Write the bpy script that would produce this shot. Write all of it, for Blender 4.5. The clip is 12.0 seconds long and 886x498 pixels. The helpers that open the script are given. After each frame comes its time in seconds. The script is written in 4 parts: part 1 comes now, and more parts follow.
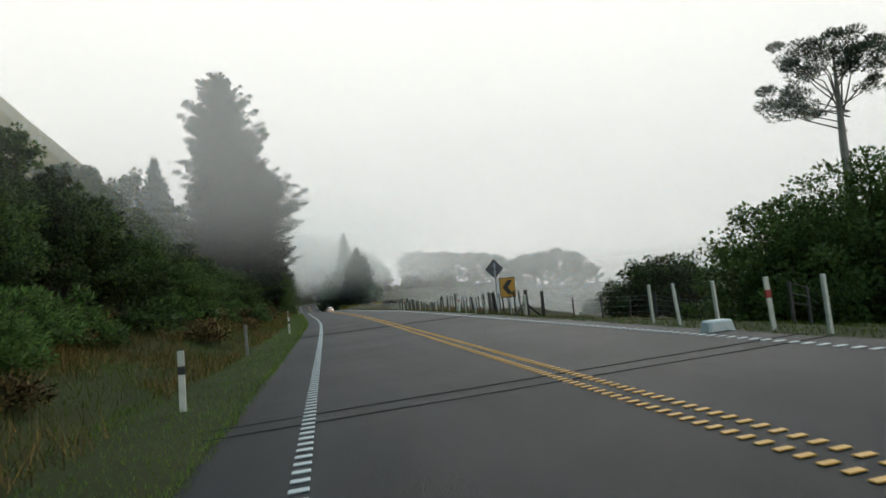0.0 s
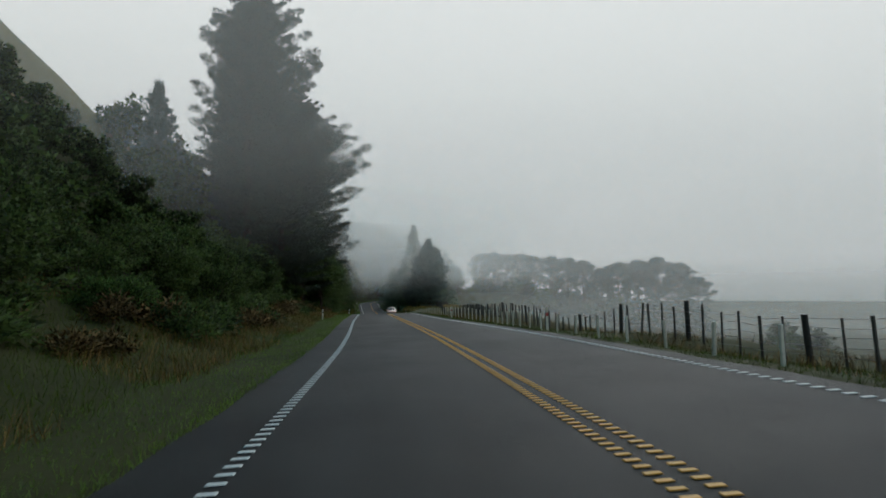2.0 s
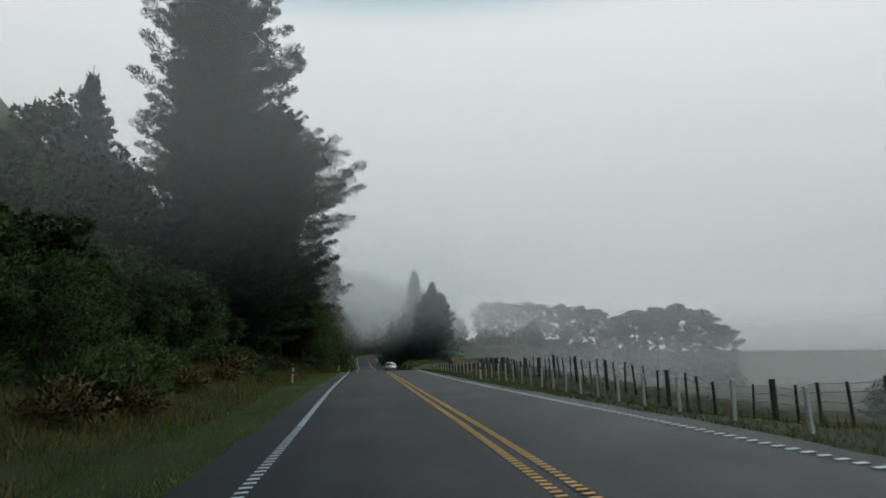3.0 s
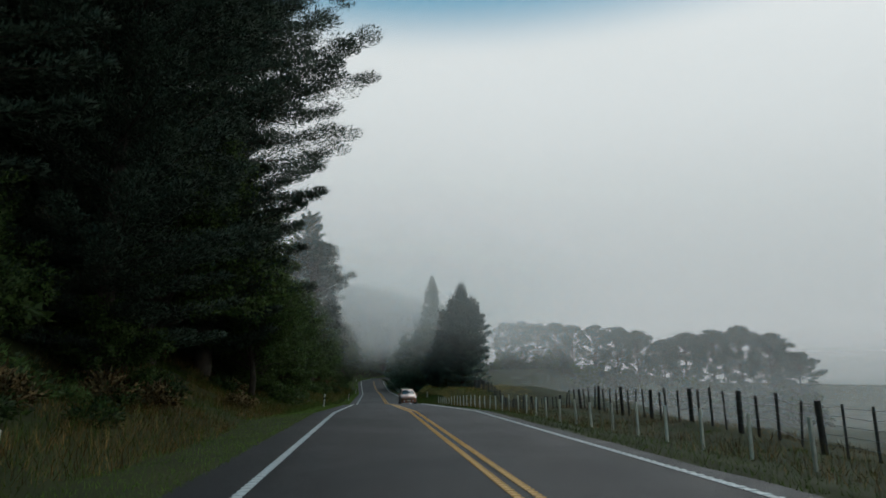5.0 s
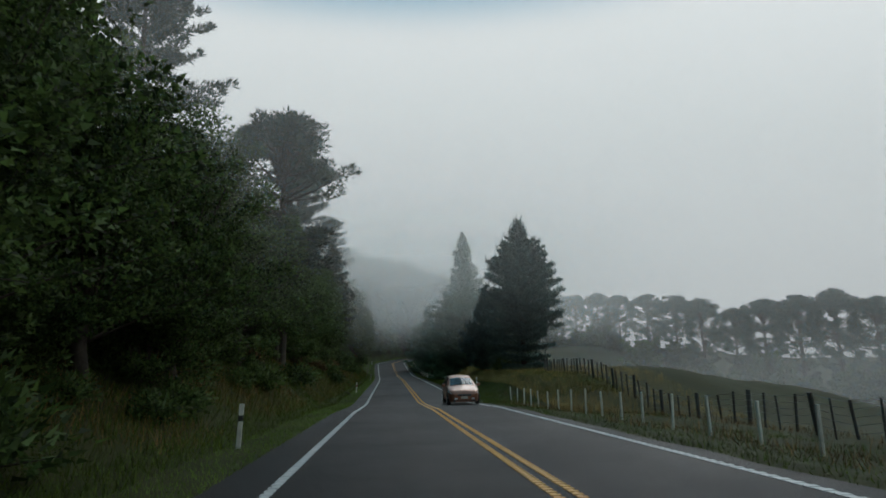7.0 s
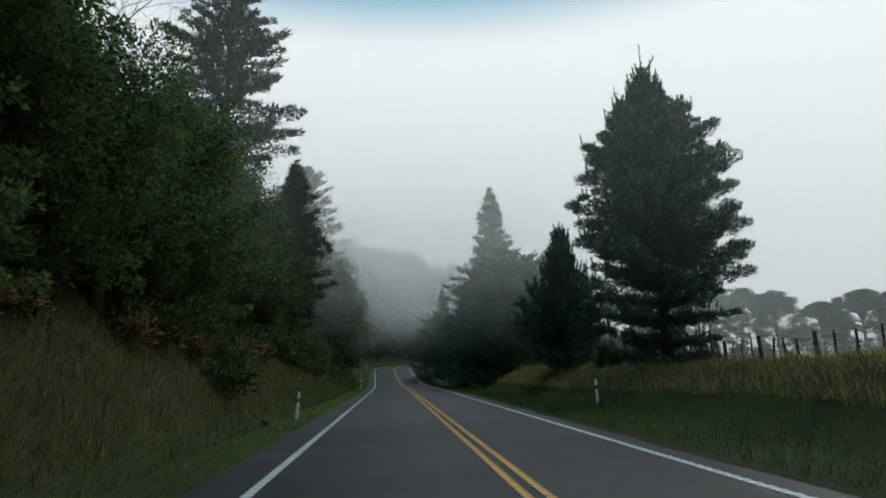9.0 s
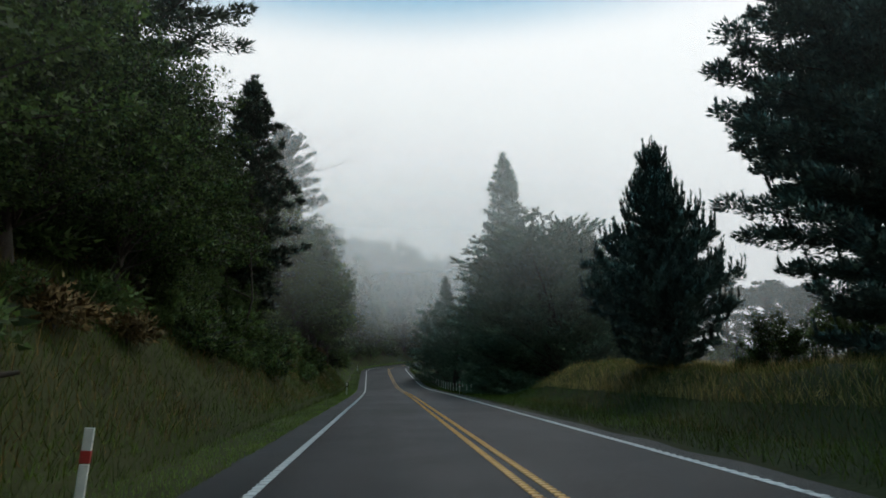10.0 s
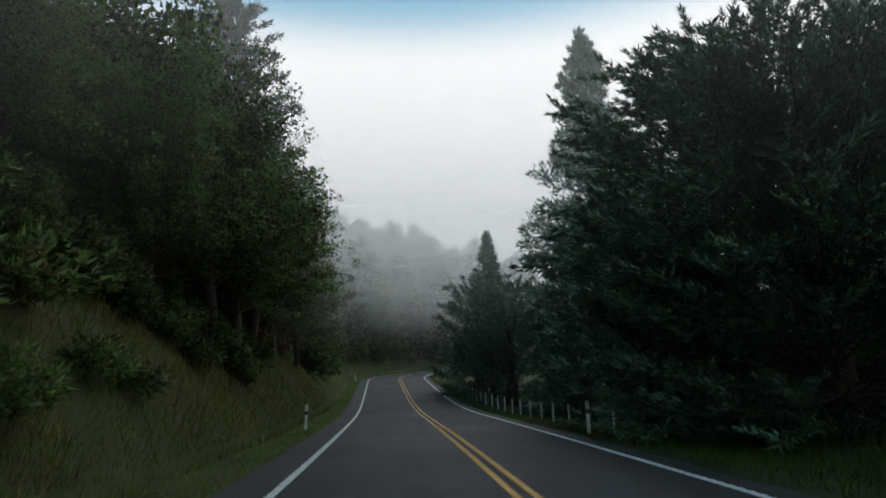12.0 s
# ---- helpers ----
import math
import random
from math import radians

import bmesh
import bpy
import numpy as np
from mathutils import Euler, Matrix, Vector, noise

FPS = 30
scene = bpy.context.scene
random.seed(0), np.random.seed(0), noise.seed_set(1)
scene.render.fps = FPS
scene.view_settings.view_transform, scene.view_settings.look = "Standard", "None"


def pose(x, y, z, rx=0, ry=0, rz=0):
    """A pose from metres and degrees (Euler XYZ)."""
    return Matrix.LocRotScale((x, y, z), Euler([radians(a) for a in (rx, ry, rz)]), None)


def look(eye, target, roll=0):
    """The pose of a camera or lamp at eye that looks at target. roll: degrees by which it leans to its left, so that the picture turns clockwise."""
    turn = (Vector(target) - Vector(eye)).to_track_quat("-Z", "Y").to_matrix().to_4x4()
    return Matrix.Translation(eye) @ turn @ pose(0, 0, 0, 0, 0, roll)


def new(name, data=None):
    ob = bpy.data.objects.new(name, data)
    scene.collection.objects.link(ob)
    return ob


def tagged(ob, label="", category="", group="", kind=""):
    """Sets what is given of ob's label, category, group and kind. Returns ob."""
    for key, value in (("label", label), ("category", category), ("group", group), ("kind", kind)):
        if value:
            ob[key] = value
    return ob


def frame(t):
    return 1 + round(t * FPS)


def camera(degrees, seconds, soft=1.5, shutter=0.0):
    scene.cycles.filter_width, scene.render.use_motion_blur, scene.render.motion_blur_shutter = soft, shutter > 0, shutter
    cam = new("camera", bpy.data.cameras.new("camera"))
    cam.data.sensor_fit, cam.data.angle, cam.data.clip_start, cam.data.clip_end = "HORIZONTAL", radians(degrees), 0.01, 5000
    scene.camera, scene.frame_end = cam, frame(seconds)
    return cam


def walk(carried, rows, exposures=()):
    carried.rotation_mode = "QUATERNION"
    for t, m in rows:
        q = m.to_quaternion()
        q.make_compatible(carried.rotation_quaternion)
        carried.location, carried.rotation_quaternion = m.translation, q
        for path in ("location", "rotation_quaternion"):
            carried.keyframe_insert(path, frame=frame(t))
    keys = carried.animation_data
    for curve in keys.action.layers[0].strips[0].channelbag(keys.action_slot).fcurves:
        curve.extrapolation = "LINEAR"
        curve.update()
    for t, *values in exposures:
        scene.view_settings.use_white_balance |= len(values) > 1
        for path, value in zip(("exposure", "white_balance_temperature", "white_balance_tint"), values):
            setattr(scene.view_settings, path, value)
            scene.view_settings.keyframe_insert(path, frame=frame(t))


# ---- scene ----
cam = camera(71.7, 12.0, 1.7, 0.05)
PATH = [
    (0, (-1.997, -0.021, 1.215), (0.339, 9.676, 1.929), -5.53),
    (0.5, (-1.313, 7.837, 1.189), (1.117, 17.526, 1.670), -2.03),
    (1, (-0.734, 15.764, 1.244), (1.477, 25.492, 1.935), -0.66),
    (1.5, (-0.231, 23.758, 1.211), (1.478, 33.580, 1.985), -0.29),
    (2, (0.259, 31.853, 1.222), (1.503, 41.738, 2.085), -1.34),
    (2.5, (0.688, 40.000, 1.312), (1.960, 49.834, 2.603), -1.81),
    (4.5, (0.931, 71.705, 1.351), (2.208, 81.384, 3.516), -1.58),
    (5, (0.914, 79.590, 1.380), (2.046, 89.304, 3.470), -0.56),
    (5.5, (0.944, 87.436, 1.383), (1.934, 97.179, 3.407), -0.85),
    (6, (0.928, 95.216, 1.456), (1.823, 104.985, 3.398), -0.99),
    (6.5, (1.074, 103.114, 1.462), (1.923, 112.916, 3.249), -2.29),
    (7, (0.814, 111.250, 1.264), (1.703, 121.044, 3.073), -1.57),
    (9, (1.102, 145.996, 0.141), (1.951, 155.760, 2.128), -1.42),
    (9.5, (0.977, 153.808, 0.066), (1.778, 163.603, 1.916), -0.76),
    (10, (0.947, 161.399, 0.085), (1.907, 171.148, 2.096), -1.48),
    (10.5, (0.820, 168.986, 0.130), (1.823, 178.699, 2.287), -1.09),
    (11, (0.770, 176.463, 0.123), (1.717, 186.165, 2.354), -0.37),
    (11.5, (0.834, 183.879, 0.127), (1.677, 193.602, 2.303), -0.45),
    (12, (1.100, 191.278, 0.169), (1.900, 201.007, 2.340), -1.83),
]
walk(cam, [(t, look(eye, target, roll)) for t, eye, target, roll in PATH], [(0.0, 0.44, 6950, 11), (0.3, 0.10, 6850, 10), (0.6, -0.08, 6750, 9), (2.7, -0.16, 6480, 9), (4.3, -0.26, 6400, 8), (7.2, -0.2, 6380, 8), (8.8, 0.06, 6400, 9), (12.0, 0.26, 6600, 13)])

# ---- light: a bright overcast sky behind thin fog, the sun faint ahead and to the right ----
world = bpy.data.worlds.new("sky")
scene.world = world
scene.cycles.transparent_max_bounces = 24
world.use_nodes = True
wn = world.node_tree.nodes
wl = world.node_tree.links
sky = wn.new("ShaderNodeTexSky")
sky.sky_type = "NISHITA"
sky.sun_disc = False
sky.sun_elevation = radians(40)
sky.sun_rotation = radians(36)
sky.dust_density = 0.5
# fog grey near the horizon, brighter higher up, then blue for the windscreen's tinted strip
sky_dir = wn.new("ShaderNodeTexCoord")
sky_xyz = wn.new("ShaderNodeSeparateXYZ")
wl.new(sky_dir.outputs["Generated"], sky_xyz.inputs[0])


def sky_ramp(lo, hi, first, last):
    r = wn.new("ShaderNodeMapRange")
    r.interpolation_type = "SMOOTHSTEP"
    for key, v in (("From Min", lo), ("From Max", hi), ("To Min", first), ("To Max", last)):
        r.inputs[key].default_value = v
    wl.new(sky_xyz.outputs["Z"], r.inputs["Value"])
    return r.outputs[0]


fog_sky = wn.new("ShaderNodeMix")
fog_sky.data_type = "RGBA"
fog_sky.inputs["A"].default_value = (5.5, 5.75, 5.85, 1)
fog_sky.inputs["B"].default_value = (9.4, 9.75, 9.8, 1)
wl.new(sky_ramp(-0.05, 0.50, 0.0, 1.0), fog_sky.inputs["Factor"])
cloud = wn.new("ShaderNodeMix")
cloud.data_type = "RGBA"
# Blue added high in the sky imitates the windscreen's tint strip.
blue = wn.new("ShaderNodeMix")
blue.data_type = "RGBA"
blue.inputs["Factor"].default_value = 0.88
blue.inputs["B"].default_value = (0.8, 3.9, 6.0, 1)
wl.new(sky.outputs["Color"], blue.inputs["A"])
wl.new(sky_ramp(0.485, 0.575, 0.0, 0.95), cloud.inputs["Factor"])
wl.new(fog_sky.outputs["Result"], cloud.inputs["A"])
wl.new(blue.outputs["Result"], cloud.inputs["B"])
wl.new(cloud.outputs["Result"], wn["Background"].inputs["Color"])
wn["Background"].inputs["Strength"].default_value = 0.10
sun_data = bpy.data.lights.new("sun", "SUN")
sun_data.energy = 1.9
sun_data.angle = radians(50)
sun_data.color = (0.97, 0.98, 0.95)
sun = new("sun", sun_data)
sun.matrix_world = look((58.8, 80.9, 83.9), (0, 0, 0))


# ---- materials ----
def material(name, dark, light, scale=3.0, rough=0.85, bump=0.3, fine=40.0, vary=0.0, island=0.0, gloss=0.5):
    m = bpy.data.materials.new(name)
    m.use_nodes = True
    n, l = m.node_tree.nodes, m.node_tree.links
    b = n["Principled BSDF"]
    b.inputs["Roughness"].default_value = rough
    b.inputs["Specular IOR Level"].default_value = gloss
    tc = n.new("ShaderNodeTexCoord")
    a = n.new("ShaderNodeTexNoise")
    a.inputs["Scale"].default_value = scale
    a.inputs["Detail"].default_value = 6
    g = n.new("ShaderNodeTexNoise")
    g.inputs["Scale"].default_value = fine
    g.inputs["Detail"].default_value = 3
    for t in (a, g):
        l.new(tc.outputs["Object"], t.inputs["Vector"])
    mx = n.new("ShaderNodeMath")
    mx.operation = "MULTIPLY_ADD"
    mx.inputs[1].default_value = 0.35
    l.new(g.outputs["Fac"], mx.inputs[0])
    sc = n.new("ShaderNodeMath")
    sc.operation = "MULTIPLY"
    sc.inputs[1].default_value = 0.65
    l.new(a.outputs["Fac"], sc.inputs[0])
    l.new(sc.outputs[0], mx.inputs[2])
    src = mx.outputs[0]
    for amount, node, out in ((vary, "ShaderNodeObjectInfo", "Random"), (island, "ShaderNodeNewGeometry", "Random Per Island")):
        if amount:
            o = n.new(node)
            k = n.new("ShaderNodeMath")
            k.operation = "MULTIPLY_ADD"
            k.inputs[1].default_value = amount
            l.new(o.outputs[out], k.inputs[0])
            c = n.new("ShaderNodeMath")
            c.operation = "SUBTRACT"
            c.inputs[1].default_value = amount / 2
            l.new(src, c.inputs[0])
            l.new(c.outputs[0], k.inputs[2])
            src = k.outputs[0]
    r = n.new("ShaderNodeValToRGB")
    r.color_ramp.elements[0].position, r.color_ramp.elements[1].position = 0.25, 0.75
    r.color_ramp.elements[0].color, r.color_ramp.elements[1].color = (*dark, 1), (*light, 1)
    l.new(src, r.inputs[0])
    l.new(r.outputs[0], b.inputs["Base Color"])
    if bump:
        p = n.new("ShaderNodeBump")
        p.inputs["Strength"].default_value = bump
        p.inputs["Distance"].default_value = 0.02
        l.new(g.outputs["Fac"], p.inputs["Height"])
        l.new(p.outputs[0], b.inputs["Normal"])
    return m


M_WHITE = material("white road paint", (0.27, 0.27, 0.26), (0.54, 0.54, 0.52), 6, 0.6, 0.2, 40)
M_YELLOW = material("yellow road paint", (0.36, 0.16, 0.015), (0.66, 0.31, 0.03), 6, 0.6, 0.2, 40)
M_GRASS = material("grass ground", (0.014, 0.018, 0.005), (0.042, 0.042, 0.014), 0.35, 0.95, 0.6, 9, gloss=0.1)
M_HILL = material("dry hill grass", (0.063, 0.052, 0.021), (0.168, 0.140, 0.070), 0.12, 0.95, 0.4, 2.5, gloss=0.1)
M_BRACKEN = material("brown bracken", (0.040, 0.027, 0.010), (0.15, 0.10, 0.038), 0.6, 0.8, 0, 5, 0.3, 0.6, gloss=0.1)
M_BARK = material("bark", (0.03, 0.025, 0.02), (0.09, 0.075, 0.06), 2, 0.95, 0.6, 14, gloss=0.1)
M_PALE = material("pale smooth bark", (0.16, 0.14, 0.12), (0.40, 0.37, 0.33), 1.5, 0.8, 0.3, 10)
M_PINE = material("pine needles", (0.012, 0.022, 0.015), (0.054, 0.082, 0.052), 0.6, 0.75, 0, 5, 0.1, 0.3, gloss=0.12)
M_FIR = material("blue-green needles", (0.030, 0.056, 0.048), (0.121, 0.197, 0.162), 0.6, 0.75, 0, 5, 0.1, 0.3, gloss=0.12)
M_LEAF = material("shrub leaves", (0.014, 0.026, 0.008), (0.075, 0.122, 0.032), 0.35, 0.65, 0, 4, 0.35, 0.6, gloss=0.12)
M_GUM = material("grey-green gum leaves", (0.028, 0.040, 0.026), (0.11, 0.135, 0.085), 0.5, 0.6, 0, 4, 0.1, 0.6, gloss=0.2)
M_FERN = material("bright fern leaves", (0.019, 0.041, 0.010), (0.084, 0.156, 0.036), 0.5, 0.65, 0, 4, 0.2, 0.6, gloss=0.12)
M_CYP = material("cypress sprays", (0.032, 0.072, 0.042), (0.155, 0.244, 0.145), 0.5, 0.75, 0, 5, 0.1, 0.3, gloss=0.12)
M_BLADE = material("green grass blades", (0.017, 0.029, 0.005), (0.081, 0.119, 0.015), 0.25, 0.8, 0, 3, 0, 0.5, gloss=0.12)
M_VERGE = material("short bright verge grass", (0.044, 0.075, 0.015), (0.150, 0.225, 0.045), 0.4, 0.8, 0, 5, 0, 0.4, gloss=0.12)
M_GOLD = material("golden seeding grass", (0.10, 0.07, 0.02), (0.44, 0.32, 0.12), 0.22, 0.85, 0, 3, 0, 0.6, gloss=0.12)
M_DRY = material("dry grass stalks", (0.051, 0.027, 0.007), (0.230, 0.132, 0.038), 0.22, 0.85, 0, 3, 0, 0.6, gloss=0.12)
M_POSTW = material("white painted timber", (0.36, 0.34, 0.28), (0.70, 0.67, 0.57), 5, 0.7, 0.2, 30, 0.25)
M_POSTD = material("weathered dark timber", (0.016, 0.015, 0.013), (0.075, 0.07, 0.06), 6, 0.9, 0.5, 30, 0.35)
M_GREYW = material("grey weathered timber", (0.10, 0.095, 0.08), (0.28, 0.26, 0.22), 5, 0.9, 0.5, 30, 0.2)
M_WIRE = material("galvanised wire", (0.08, 0.08, 0.08), (0.2, 0.2, 0.2), 5, 0.5, 0, 30)
M_BACK = material("grey sign back", (0.05, 0.055, 0.06), (0.10, 0.105, 0.115), 3, 0.5, 0.1, 20)
M_POLE = material("galvanised sign pole", (0.38, 0.39, 0.40), (0.55, 0.56, 0.57), 6, 0.45, 0.1, 30)
M_SIGN = material("yellow-orange sign sheeting", (0.50, 0.24, 0.03), (0.62, 0.32, 0.05), 4, 0.5, 0.05, 30)
M_BLACK = material("black sheeting", (0.012, 0.012, 0.013), (0.025, 0.025, 0.026), 4, 0.5, 0.05, 30)
M_RED = material("red reflector", (0.25, 0.02, 0.015), (0.42, 0.04, 0.03), 8, 0.4, 0, 30)
M_RUBBER = material("black rubber", (0.010, 0.010, 0.011), (0.025, 0.025, 0.025), 6, 0.75, 0.2, 40)
M_CONC = material("pale concrete", (0.45, 0.44, 0.42), (0.68, 0.67, 0.64), 5, 0.85, 0.4, 30)



def thin_leaf(m, share):
    """Leaves let some of the light through."""
    n, l = m.node_tree.nodes, m.node_tree.links
    b = n["Principled BSDF"]
    t = n.new("ShaderNodeBsdfTranslucent")
    l.new(b.inputs["Base Color"].links[0].from_socket, t.inputs["Color"])
    mix = n.new("ShaderNodeMixShader")
    mix.inputs[0].default_value = share
    l.new(b.outputs[0], mix.inputs[1])
    l.new(t.outputs[0], mix.inputs[2])
    l.new(mix.outputs[0], n["Material Output"].inputs["Surface"])


for leaf in (M_LEAF, M_GUM, M_FERN, M_BLADE, M_VERGE, M_GOLD):
    thin_leaf(leaf, 0.5)


def asphalt_material():
    """Chip seal: stone grain, darker patches, paler wheel tracks and streaks along the road."""
    m = material("chip seal", (0.0056, 0.0058, 0.006), (0.0150, 0.0152, 0.0153), 0.5, 0.8, 0.55, 90)
    n, l = m.node_tree.nodes, m.node_tree.links
    b = n["Principled BSDF"]
    src = b.inputs["Base Color"].links[0].from_socket
    tc = n.new("ShaderNodeTexCoord")
    mp = n.new("ShaderNodeMapping")
    mp.inputs["Scale"].default_value = (1.1, 0.05, 1.0)
    st = n.new("ShaderNodeTexNoise")
    st.inputs["Scale"].default_value = 1.0
    st.inputs["Detail"].default_value = 5
    l.new(tc.outputs["Object"], mp.inputs["Vector"])
    l.new(mp.outputs[0], st.inputs["Vector"])
    pt = n.new("ShaderNodeTexNoise")
    pt.inputs["Scale"].default_value = 0.24
    pt.inputs["Detail"].default_value = 7
    pt.inputs["Roughness"].default_value = 0.65
    l.new(tc.outputs["Object"], pt.inputs["Vector"])
    add = n.new("ShaderNodeMath")
    add.operation = "ADD"
    l.new(st.outputs["Fac"], add.inputs[0])
    l.new(pt.outputs["Fac"], add.inputs[1])
    mr = n.new("ShaderNodeMapRange")
    mr.inputs["From Min"].default_value, mr.inputs["From Max"].default_value = 0.65, 1.35
    mr.inputs["To Min"].default_value, mr.inputs["To Max"].default_value = 0.25, 2.1
    l.new(add.outputs[0], mr.inputs["Value"])
    mul = n.new("ShaderNodeMix")
    mul.data_type, mul.blend_type = "RGBA", "MULTIPLY"
    mul.inputs["Factor"].default_value = 1.0
    l.new(src, mul.inputs["A"])
    l.new(mr.outputs[0], mul.inputs["B"])
    l.new(mul.outputs["Result"], b.inputs["Base Color"])
    rr = n.new("ShaderNodeMapRange")
    b.inputs["Specular IOR Level"].default_value = 0.15
    rr.inputs["To Min"].default_value, rr.inputs["To Max"].default_value = 0.45, 0.85
    l.new(pt.outputs["Fac"], rr.inputs["Value"])
    l.new(rr.outputs[0], b.inputs["Roughness"])
    return m


M_ASPHALT = asphalt_material()


def fog_sheet_material(alpha, low, lift=(3.5, 15.0), fade=(30.0, 62.0), east=0.85, hill=0.0, grey=1.0):
    """Haze put into a thin sheet: mostly clear, the rest scatters the sky's light; clear over the road, thicker higher
    up and over the fields.
    """
    m = bpy.data.materials.new("fog")
    m.use_nodes = True
    n, l = m.node_tree.nodes, m.node_tree.links
    n.remove(n["Principled BSDF"])

    def ramp(socket, lo, hi):
        r = n.new("ShaderNodeMapRange")
        r.interpolation_type = "SMOOTHSTEP"
        r.inputs["From Min"].default_value, r.inputs["From Max"].default_value = lo, hi
        l.new(socket, r.inputs["Value"])
        return r.outputs[0]

    def join(kind, p, q):
        k = n.new("ShaderNodeMath")
        k.operation = kind
        for i, v in enumerate((p, q)):
            if isinstance(v, float):
                k.inputs[i].default_value = v
            else:
                l.new(v, k.inputs[i])
        return k.outputs[0]
    tc = n.new("ShaderNodeTexCoord")
    xyz = n.new("ShaderNodeSeparateXYZ")
    l.new(tc.outputs["Object"], xyz.inputs[0])
    drift = n.new("ShaderNodeTexNoise")
    drift.inputs["Scale"].default_value = 0.05
    drift.inputs["Detail"].default_value = 2
    l.new(tc.outputs["Object"], drift.inputs["Vector"])
    place = join("MAXIMUM", ramp(xyz.outputs["Z"], lift[0], lift[1]), join("MULTIPLY", ramp(xyz.outputs["X"], 9.0, 34.0), join("MULTIPLY", join("ADD", join("MULTIPLY", ramp(xyz.outputs["Z"], -9.0, 5.0), 0.2), 0.8), east)))
    west = join("SUBTRACT", 0.0, xyz.outputs["X"])
    place = join("MAXIMUM", join("MAXIMUM", place, low), join("MULTIPLY", ramp(west, 10.0, 30.0), 0.85))
    place = join("MULTIPLY", place, join("ADD", join("MULTIPLY", drift.outputs["Fac"], 0.24), 0.88))
    top = join("SUBTRACT", 1.0, ramp(xyz.outputs["Z"], fade[0], fade[1]))
    place = join("MULTIPLY", place, join("MAXIMUM", top, join("MULTIPLY", ramp(west, 14.0, 80.0), hill)))
    if east > 1.0:
        place = join("MULTIPLY", place, ramp(xyz.outputs["X"], 26.0, 62.0))
    elif east < 0.1:
        place = join("MULTIPLY", place, join("SUBTRACT", 1.0, ramp(xyz.outputs["X"], 8.0, 105.0)))
    clear = n.new("ShaderNodeBsdfTransparent")
    near, far = n.new("ShaderNodeBsdfDiffuse"), n.new("ShaderNodeBsdfTranslucent")
    for k in (near, far):
        k.inputs["Color"].default_value = (1.0 * grey, 0.98 * grey, 0.955 * grey, 1)
    both, out = n.new("ShaderNodeMixShader"), n.new("ShaderNodeMixShader")
    both.inputs[0].default_value = 0.6
    l.new(near.outputs[0], both.inputs[1])
    l.new(far.outputs[0], both.inputs[2])
    l.new(join("MULTIPLY", place, alpha), out.inputs[0])
    l.new(clear.outputs[0], out.inputs[1])
    l.new(both.outputs[0], out.inputs[2])
    l.new(out.outputs[0], n["Material Output"].inputs["Surface"])
    return m


# ---- plan: the road's line, its height and the ground beside it ----
def clamp01(v):
    return np.clip(v, 0, 1)


def smooth(a, b, v):
    t = clamp01((v - a) / (b - a))
    return t * t * (3 - 2 * t)


def line_x(y):
    y = np.asarray(y, float)
    u = np.clip(62 - y, 0, 110) / 10
    x = 2.8 - 0.0819 * u ** 2 + 0.0055 * u ** 3 - 1.5 * smooth(200, 285, y)
    return x + np.clip(y - 262, 0, 50) ** 2 / 55 + np.clip(y - 312, 0, 999) * 1.8


def line_z(y):
    y = np.asarray(y, float)
    z = -0.025 * np.clip(y - 108, 0, 34) - 0.45 * smooth(138, 154, y)
    up = np.clip(y - 222, 0, 110)
    return z + 0.075 * np.where(up < 20, up * up / 40, up - 10)


def bank(y):
    return 0.035 * clamp01((80 - np.asarray(y, float)) / 30)


def lateral(x, y):
    s = (line_x(y + 0.5) - line_x(y - 0.5))
    return (x - line_x(y)) / np.sqrt(1 + s * s)


def ripple(x, y, s, seed=0):
    """Soft uneven noise between about -1 and 1."""
    r = np.random.default_rng(seed)
    out = 0.0
    for k in range(7):
        a, ph, f = r.random() * 6.283, r.random() * 6.283, s * (0.5 + 1.4 * r.random())
        out = out + np.sin((x * math.cos(a) + y * math.sin(a)) * f * 6.283 + ph + 1.3 * np.sin((x * math.sin(a) - y * math.cos(a)) * f * 3.1 + ph))
    return out / 3.5


